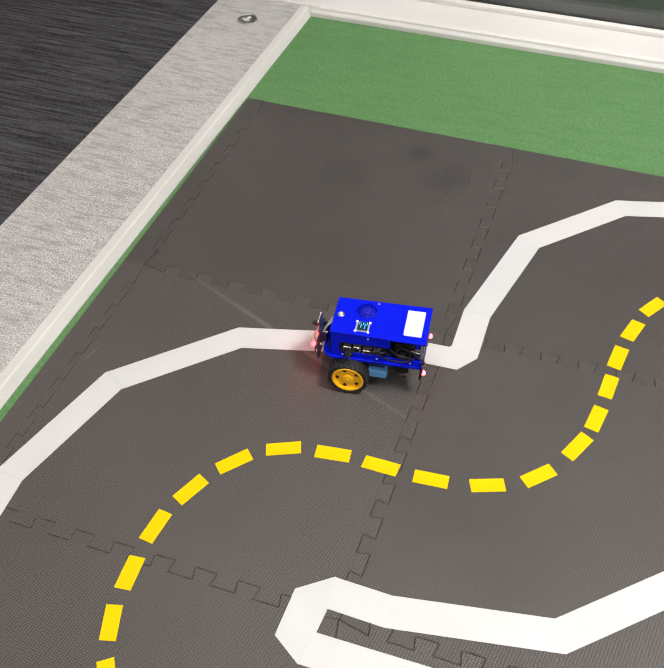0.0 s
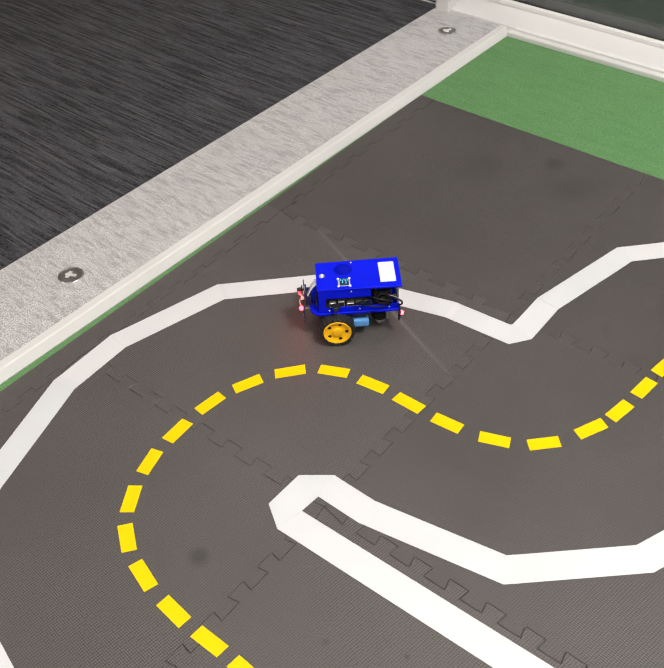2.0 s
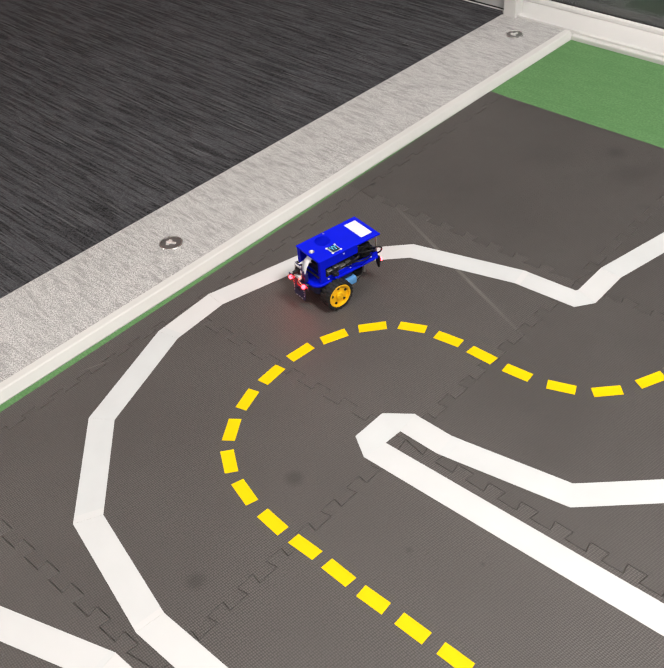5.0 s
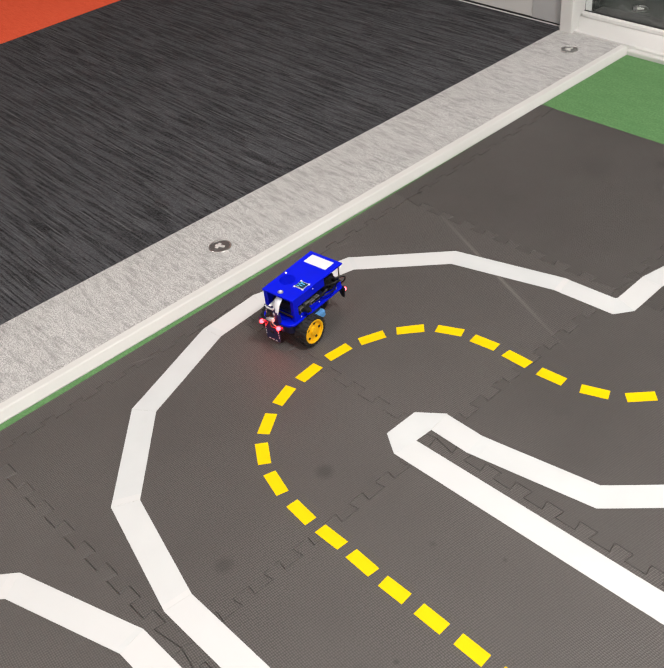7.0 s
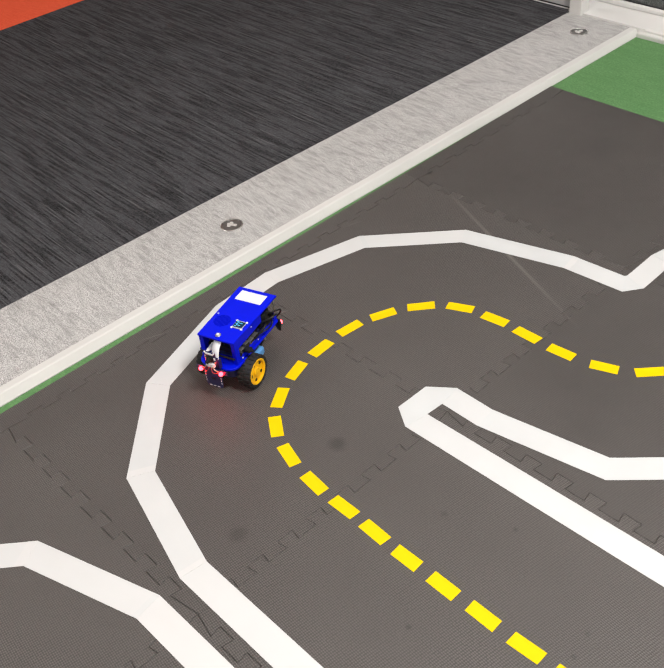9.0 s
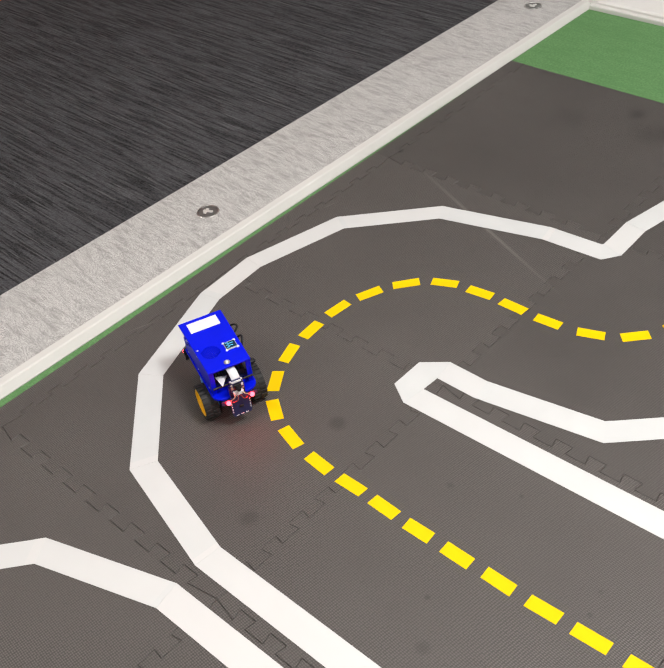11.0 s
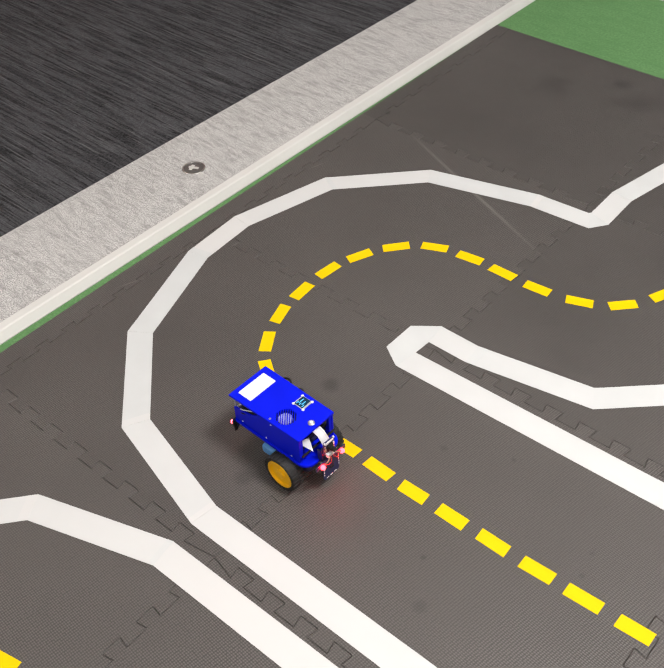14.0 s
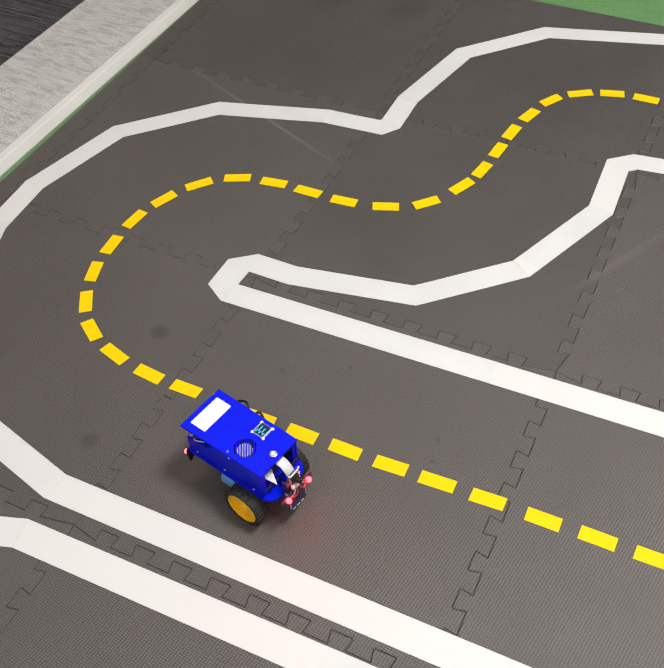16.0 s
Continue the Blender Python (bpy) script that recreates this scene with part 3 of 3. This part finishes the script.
def robot_car():
    car = tagged(new("robot_car"), "small two-wheeled robot car in glossy blue plastic with red lamps", "toy robot")
    plate = part("top_plate", prism([(XR - 0.003, -HW - 0.003), (XF - 0.001, -HW - 0.0008), (XF, -HW), (XF, HW), (XF - 0.001, HW + 0.0008), (XR - 0.003, HW + 0.003)], TOP - 0.0035, TOP, 0.0006), BLUE, car)
    part("label_sticker", prism(rounded(-0.1140, -0.0850, -0.0296, 0.0285, 0.0015, 3), TOP + 0.0001, TOP + 0.0005), PAPER, car, "blank white label")
    # speaker slots cut through the plate, with the pale cone below them
    slots = []
    for k in range(-4, 5):
        half = math.sqrt(0.0172 ** 2 - (0.0037 * k) ** 2)
        slots.append(turned(prism(rounded(-half, half, -0.0012, 0.0012, 0.0010, 3), TOP - 0.01, TOP + 0.01), pose(SPK[0], SPK[1], 0, 0, 0, -48) @ Matrix.Translation((0.0, 0.0037 * k, 0))))
    cut_through(plate, join(*slots))
    speaker = part("speaker", turned(lathe([(0.0001, -0.004), (0.0195, -0.004), (0.0195, 0.0), (0.0001, 0.0)], 32), Matrix.Translation((SPK[0], SPK[1], TOP - 0.0065))), SLOT, car, "round speaker under the slots")
    part("speaker_cone", turned(lathe([(0.0001, 0.0), (0.0120, 0.0), (0.0115, 0.0020), (0.0001, 0.0008)], 32), Matrix.Translation((SPK[0] - 0.001, SPK[1] - 0.001, TOP - 0.0063))), CONE, speaker)
    disp = part("display", prism(rounded(-0.0292, -0.0068, 0.0110, 0.0334, 0.001, 2), TOP + 0.0003, TOP + 0.0012, 0.0003), BOARD, car, "small lit display board")
    part("screen", prism(rounded(-0.0268, -0.0100, 0.0122, 0.0322, 0.0005, 2), TOP + 0.0012, TOP + 0.0022, 0.0003), SCREEN, disp)
    for k, (x0, ln) in enumerate(((-0.0245, 0.006), (-0.0216, 0.011), (-0.0186, 0.005), (-0.0154, 0.009), (-0.0122, 0.005))):
        part("text_bar", box(x0 - 0.0007, x0 + 0.0007, 0.0140 + 0.003 * (k % 2), 0.0140 + 0.003 * (k % 2) + ln, TOP + 0.0022, TOP + 0.0024), PIXELS, disp)
    for x in (-0.0285, -0.0075):
        for y in (0.0115, 0.0330):
            part("screw", turned(lathe([(0.0001, 0), (0.0025, 0), (0.0023, 0.0012), (0.0001, 0.0015)], 10), Matrix.Translation((x, y, TOP))), PAPER, car)
    btn = part("power_button", turned(lathe([(0.0001, 0), (0.0058, 0), (0.0058, 0.0012), (0.0045, 0.0018), (0.0001, 0.0018)], 24), Matrix.Translation((0.0217, 0.0, TOP))), SILVER, car, "round metal button")
    part("button_cap", turned(lathe([(0.0001, 0), (0.0032, 0), (0.0028, 0.0012), (0.0001, 0.0014)], 16), Matrix.Translation((0.0217, 0.0, TOP + 0.0018))), PAPER, btn)
    part("screw", turned(lathe([(0.0001, 0), (0.0022, 0), (0.0001, 0.0018)], 10), Matrix.Translation((-0.035, -HW + 0.004, TOP))), SILVER, car)
    # lower deck with rounded nose, and the side skirts
    part("chassis_plate", prism(rounded(-0.118, 0.048, -HW - 0.003, HW + 0.003, 0.004, 4, 0.02), 0.064, 0.0685, 0.0008), BLUE, car)
    # the belly is navy to hold the shade under the car in its colour
    part("belly_plate", prism(rounded(-0.058, 0.035, -0.030, 0.030, 0.004, 4, 0.012), 0.036, 0.064), BLUE_DARK, car)
    # outer side: cut away in a long wedge under the rear of the top plate
    wedge = prism([(-0.118, 0.0685), (0.031, 0.0685), (0.031, TOP - 0.0035), (-0.056, TOP - 0.0035), (-0.064, 0.112), (-0.078, 0.103), (-0.118, 0.097)], 0.0, 0.003, 0.0004)
    skirt = turned(wedge, Matrix(((1, 0, 0, 0), (0, 0, -1, -HW + 0.003), (0, 1, 0, 0), (0, 0, 0, 1))))
    part("side_panel", skirt, BLUE, car)
    skirt = join(box(-0.118, 0.031, HW - 0.003, HW, 0.0685, 0.079, 0.0006), box(-0.066, 0.031, HW - 0.003, HW, 0.101, TOP - 0.0035, 0.0006), box(0.018, 0.031, HW - 0.003, HW, 0.078, 0.102, 0.0006))
    part("side_panel", skirt, BLUE, car)
    for s in (-1, 1):
        part("front_brace", box(0.027, 0.030, s * (HW - 0.006) - 0.003, s * (HW - 0.006) + 0.003, 0.0685, TOP - 0.0035), BLUE, car)
    for s in (-1, 1):
        for x, z in ((0.012, 0.0735), (-0.045, 0.0735), (-0.100, 0.0735), (-0.030, 0.1165)):
            part("panel_screw", turned(cyl(0.0015, 0.0012, 8), Matrix.Translation((x, s * (HW + 0.0003), z)) @ Matrix.Rotation(math.pi / 2, 4, "X")), PAPER, car)
    for s in (-1, 1):
        part("rear_post", turned(cyl(0.0016, TOP - 0.0725, 8), Matrix.Translation((-0.1165, s * (HW - 0.003), (TOP + 0.0655) / 2))), SILVER, car)
    part("rear_panel", box(-0.1180, -0.1155, -0.034, 0.034, 0.0690, 0.0860, 0.0006, 1), BLUE_DARK, car, "navy rear board")
    # computer board and its ports behind the open side
    board = part("computer_board", box(-0.070, 0.020, -0.030, 0.034, 0.077, 0.079), BLUE_DARK, car, "dark computer board with metal ports")
    part("cooler", join(box(-0.060, 0.016, -0.034, 0.031, 0.0795, 0.092, 0.002), *[box(-0.058, 0.014, -0.030 + 0.0062 * k, -0.0275 + 0.0062 * k, 0.0915, 0.108) for k in range(10)]), BLACK, board, "black finned cooler")
    for x0, x1, h in ((-0.001, 0.011, 0.011), (-0.017, -0.005, 0.013), (-0.035, -0.021, 0.008), (-0.050, -0.038, 0.008)):
        port = part("port", box(x0, x1, 0.024, 0.0385, 0.0792, 0.079 + h, 0.0006, 1), SILVER, board, "metal cable socket")
        part("port_opening", box(x0 + 0.0015, x1 - 0.0015, 0.038, 0.0391, 0.081, 0.0775 + h), BLACK, port)
    part("socket", turned(cyl(0.0035, 0.012, 14), Matrix.Translation((0.0145, 0.0335, 0.0825)) @ Matrix.Rotation(math.pi / 2, 4, "X")), BLACK, board)
    part("plug", join(box(-0.006, 0.006, 0.0395, 0.0530, 0.0820, 0.0900, 0.0012, 1), box(-0.0035, 0.0035, 0.0525, 0.0570, 0.0835, 0.0885, 0.0010, 1)), BLACK, board, "black cable plug")
    part("battery", box(-0.105, -0.072, -0.033, 0.033, 0.070, 0.106, 0.003), BLACK, car, "black battery block")
    part("fan", turned(join(lathe([(0.0105, -0.004), (0.013, -0.004), (0.013, 0.004), (0.0105, 0.004)], 24, True), cyl(0.005, 0.006, 12)), Matrix.Translation((-0.088, 0.0365, 0.093)) @ Matrix.Rotation(math.pi / 2, 4, "X")), BLACK, car)
    # drive units
    for s in (-1, 1):
        part("motor", join(box(-0.012, 0.012, s * 0.030 - 0.0095, s * 0.030 + 0.0095, 0.022, 0.044, 0.002), box(-0.062, -0.010, s * 0.030 - 0.009, s * 0.030 + 0.009, 0.025, 0.043, 0.004)), PALE_BLUE, car, "pale blue gear motor")
    cast = part("caster", turned(lathe([(0.0001, 0), (0.015, 0), (0.017, 0.006), (0.017, 0.016), (0.012, 0.019), (0.012, 0.046), (0.0001, 0.046)], 24), Matrix.Translation((-0.085, 0, 0.018))), BLACK, car, "black caster housing")
    bm = bmesh.new()
    bmesh.ops.create_uvsphere(bm, u_segments=20, v_segments=12, radius=0.0125)
    part("ball", bm, STEEL, cast, at=Matrix.Translation((-0.085, 0, 0.0125)), smooth=True)
    # bumpers with their lamps
    bump_f = part("front_bumper", prism([(-0.016, -0.033), (0.016, -0.033), (0.019, -0.024), (0.019, 0.004), (0.034, 0.004), (0.034, 0.0125), (-0.034, 0.0125), (-0.034, 0.004), (-0.019, 0.004), (-0.019, -0.024)], -0.0009, 0.0009), BLUE_DARK, car, "navy bumper board", at=Matrix(((0, 0, 1, 0.0595), (1, 0, 0, 0), (0, 1, 0, 0.0605), (0, 0, 0, 1))))
    for k in range(3):
        part("solder_pad", box(-0.0125 + 0.009 * k, -0.0070 + 0.009 * k, -0.0315, -0.0298, 0.0009, 0.0013), PAPER, bump_f)
    for k in range(4):
        for s in (-1, 1):
            part("solder_pad", box(s * 0.017 - 0.0007, s * 0.017 + 0.0007, -0.022 + 0.0065 * k, -0.0185 + 0.0065 * k, 0.0009, 0.0013), PAPER, bump_f)
    part("sensor", box(-0.004, 0.004, -0.013, -0.008, 0.0009, 0.003, 0.0005, 1), BLACK, bump_f)
    for s in (-1, 1):
        part("bumper_post", turned(cyl(0.0022, 0.018, 8), Matrix.Translation((0.047, s * 0.012, 0.060)) @ Matrix.Rotation(math.pi / 2, 4, "Y")), SILVER, car)
        led("front_lamp", pose(0.0640, s * 0.0225, 0.0695), car, RED_LED)
        led("rear_lamp", pose(-0.1225, s * 0.0425, 0.0585), car, RED_LED_DIM)
        part("lamp_holder", join(box(-0.1215, -0.1165, s * 0.0425 - 0.004, s * 0.0425 + 0.004, 0.0530, 0.0635, 0.0008, 1), box(-0.1190, -0.1160, s * 0.0425 - 0.003, s * 0.0425 + 0.003, 0.0410, 0.0530, 0.0006, 1)), BLACK, car, "black lamp holder")
    part("rear_bumper", prism([(-0.045, -0.012), (-0.036, -0.018), (-0.03, -0.004), (0.03, -0.004), (0.036, -0.018), (0.045, -0.012), (0.045, 0.010), (-0.045, 0.010)], -0.0009, 0.0009), BLUE_DARK, car, "navy rear bumper board", at=Matrix(((0, 0, 1, -0.1195), (1, 0, 0, 0), (0, 1, 0, 0.058), (0, 0, 0, 1))))
    # camera on its bracket, with ribbon
    camera_unit = part("camera_board", box(0.0560, 0.0575, -0.0125, 0.0125, 0.084, 0.112, 0.0004, 1), CAMERA_BOARD, car, "camera board with black lens")
    for y0, y1, z0, z1, mat_of in ((-0.009, 0.009, 0.1055, 0.1095, PAPER), (-0.0115, -0.0075, 0.091, 0.097, COPPER), (0.0080, 0.0115, 0.0945, 0.1000, PAPER), (0.0078, 0.0112, 0.0870, 0.0905, COPPER), (-0.0112, -0.0082, 0.0995, 0.1030, SILVER)):
        part("chip", box(0.0575, 0.0592, y0, y1, z0, z1, 0.0004, 1), mat_of, camera_unit)
    part("lens_block", box(0.0575, 0.0620, -0.0060, 0.0060, 0.0905, 0.1025, 0.0008, 1), BLACK, camera_unit)
    part("lens", turned(join(cyl(0.0045, 0.005, 18), turned(cyl(0.0036, 0.004, 18), Matrix.Translation((0, 0, 0.004)))), Matrix.Translation((0.0640, 0, 0.0965)) @ Matrix.Rotation(math.pi / 2, 4, "Y")), BLACK, camera_unit)
    for s in (-1, 1):
        part("camera_screw", turned(cyl(0.0017, 0.002, 8), Matrix.Translation((0.0582, s * 0.0102, 0.1105)) @ Matrix.Rotation(math.pi / 2, 4, "Y")), PAPER, camera_unit)
    part("connector", box(0.0575, 0.0635, -0.0095, 0.0095, 0.0785, 0.0870, 0.001, 1), PAPER, car, "pale wire connector")
    part("bracket", join(box(0.044, 0.0555, -0.014, -0.011, 0.0685, 0.090, 0.0006, 1), box(0.0525, 0.0555, -0.014, 0.014, 0.0690, 0.098, 0.0006, 1), box(0.044, 0.0555, 0.011, 0.014, 0.0685, 0.090, 0.0006, 1)), BLUE_DARK, car)
    part("cross_bar", box(0.0335, 0.0365, -0.0385, 0.0385, 0.0845, 0.0885, 0.0008, 1), BLACK, car, "thin dark bar across the open front")
    bm = bmesh.new()
    pts = [(0.0520, 0.086), (0.0480, 0.0935), (0.0440, 0.102), (0.0380, 0.1105), (0.0270, 0.1165), (0.010, 0.1185)]
    rows = [[bm.verts.new((x, y, z)) for y in (-0.0035 - 0.12 * (0.052 - x), 0.0125 - 0.12 * (0.052 - x))] for x, z in pts]
    rows2 = [[bm.verts.new((x, y, z - 0.0006)) for y in (-0.0035 - 0.12 * (0.052 - x), 0.0125 - 0.12 * (0.052 - x))] for x, z in pts]
    for k in range(len(pts) - 1):
        bm.faces.new((rows[k][0], rows[k][1], rows[k + 1][1], rows[k + 1][0]))
        bm.faces.new((rows2[k][0], rows2[k + 1][0], rows2[k + 1][1], rows2[k][1]))
        for c in (0, 1):
            bm.faces.new((rows[k][c], rows[k + 1][c], rows2[k + 1][c], rows2[k][c]))
    bmesh.ops.recalc_face_normals(bm, faces=bm.faces)
    part("ribbon_cable", bm, PAPER, car, "white flat ribbon cable", smooth=True)
    part("ribbon_fold", prism([(0.012, -0.026), (0.044, -0.022), (0.020, -0.006)], 0.0925, 0.0932), PAPER, car, "folded white flat cable")
    tube([(-0.062, 0.03, 0.095), (-0.074, 0.056, 0.108), (-0.092, 0.058, 0.106), (-0.110, 0.046, 0.09), (-0.1, 0.03, 0.08)], 0.0019, "cable", BLACK, car)
    for s in (-1, 1):
        part("caster_post", turned(cyl(0.0028, 0.040, 10), Matrix.Translation((-0.098, s * 0.016, 0.044))), SILVER, cast)
    tube([(-0.10, 0.035, 0.095), (-0.114, 0.050, 0.100), (-0.124, 0.048, 0.090), (-0.122, 0.042, 0.076), (-0.112, 0.034, 0.072)], 0.0018, "cable", BLACK, car)
    tube([(-0.062, 0.036, 0.086), (-0.062, 0.054, 0.106), (-0.046, 0.056, 0.103), (-0.034, 0.04, 0.085)], 0.0022, "cable", BLACK, car)
    tube([(-0.04, 0.036, 0.084), (-0.06, 0.053, 0.09), (-0.088, 0.05, 0.082), (-0.104, 0.036, 0.078)], 0.0015, "cable", BLACK, car)
    tube([(-0.105, -0.02, 0.1), (-0.118, -0.034, 0.095), (-0.12, -0.03, 0.082), (-0.105, -0.02, 0.075)], 0.0013, "cable", PAPER, car)
    tube([(-0.075, -0.03, 0.1), (-0.09, -0.041, 0.098), (-0.108, -0.038, 0.09), (-0.115, -0.02, 0.08)], 0.0013, "cable", BLACK, car)
    for k in range(5):
        y = -0.030 + 0.004 * k
        tube([(-0.078, y, 0.104), (-0.092, y - 0.011 + 0.002 * k, 0.107 - 0.003 * k), (-0.108, y - 0.008, 0.098 - 0.004 * k), (-0.113, y + 0.004, 0.083)], 0.0009, "cable", (PAPER, BLACK, RED_WIRE, BLACK, PAPER)[k], car)
        tube([(-0.075, -y, 0.106), (-0.090, 0.011 - y - 0.002 * k, 0.105 - 0.003 * k), (-0.106, 0.007 - y, 0.096 - 0.003 * k), (-0.114, -y - 0.002, 0.082)], 0.0009, "cable", (BLACK, PAPER, BLACK, COPPER, BLACK)[k], car)
    for s in (-1, 1):
        tube([(0.0615, s * 0.002, 0.080), (0.068, s * 0.004, 0.072), (0.066, s * 0.011, 0.068), (0.062, s * 0.014, 0.066)], 0.0009, "cable", RED_WIRE, car)
        tube([(0.062, s * 0.005, 0.083), (0.067, s * 0.010, 0.080), (0.066, s * 0.017, 0.075), (0.062, s * 0.021, 0.0705)], 0.0011, "cable", COPPER, car)
    return car, wheel(car, 1), wheel(car, -1)


ROBOT, WHEEL_LEFT, WHEEL_RIGHT = robot_car()

# ---- what moves ----
AXLE = 0.047
DRIVE = [
    (0, 0.5094, -0.7323, 188.5),
    (0.5, 0.4765, -0.7277, 189.7),
    (1, 0.4513, -0.7460, 222.6),
    (1.5, 0.4211, -0.7897, 236.0),
    (2, 0.3833, -0.8347, 223.3),
    (2.5, 0.3307, -0.8770, 217.7),
    (3, 0.2792, -0.9110, 216.5),
    (3.5, 0.2663, -0.9186, 253.0),
    (4, 0.2668, -0.9174, 261.1),
    (4.2, 0.2660, -0.9210, 249.0),
    (6.3, 0.2180, -1.0900, 284.0),
    (6.5, 0.2176, -1.1048, 279.1),
    (7, 0.2250, -1.1545, 278.2),
    (7.5, 0.2382, -1.2168, 280.9),
    (8, 0.2523, -1.2827, 283.9),
    (8.5, 0.2657, -1.3362, 276.1),
    (9, 0.2734, -1.3867, 290.2),
    (9.2, 0.2772, -1.3920, 301.0),
    (11.5, 0.4109, -1.4790, 339.3),
    (12, 0.4641, -1.5010, 338.6),
    (12.5, 0.5179, -1.5222, 337.7),
    (13, 0.5526, -1.5360, 345.6),
    (13.5, 0.5826, -1.5360, 359.1),
    (14, 0.6450, -1.5367, 359.3),
    (14.5, 0.7127, -1.5404, 353.8),
    (15, 0.7639, -1.5500, 344.7),
    (15.5, 0.8242, -1.5675, 343.1),
    (16, 0.8996, -1.5848, 348.6),
]


def motions():
    """The car follows the lane; each wheel rolls as far as its side of the car travels."""
    walk(ROBOT, [(t, pose(x, y, 0, 0, 0, a)) for t, x, y, a in DRIVE])
    steps = 80
    rolled, last, rows = [0.0, 0.0], None, ([], [])
    for k in range(steps + 1):
        t = 16.0 * k / steps
        n = max(i for i in range(len(DRIVE) - 1) if DRIVE[i][0] <= t or i == 0)
        f = (t - DRIVE[n][0]) / (DRIVE[n + 1][0] - DRIVE[n][0])
        x, y, a = [DRIVE[n][c] + f * (DRIVE[n + 1][c] - DRIVE[n][c]) for c in (1, 2, 3)]
        if last:
            turn = radians(a - last[2])
            h = radians(a + last[2]) / 2
            ahead = (x - last[0]) * math.cos(h) + (y - last[1]) * math.sin(h)
            rolled = [rolled[0] + (ahead - turn * AXLE) / 0.033, rolled[1] + (ahead + turn * AXLE) / 0.033]
        last = (x, y, a)
        for side, r, s in ((0, rolled[0], 1), (1, rolled[1], -1)):
            rows[side].append((t, Matrix.Translation((0, s * AXLE, 0.0340)) @ Matrix.Rotation(r, 4, "Y")))
    walk(WHEEL_LEFT, rows[0])
    walk(WHEEL_RIGHT, rows[1])


motions()
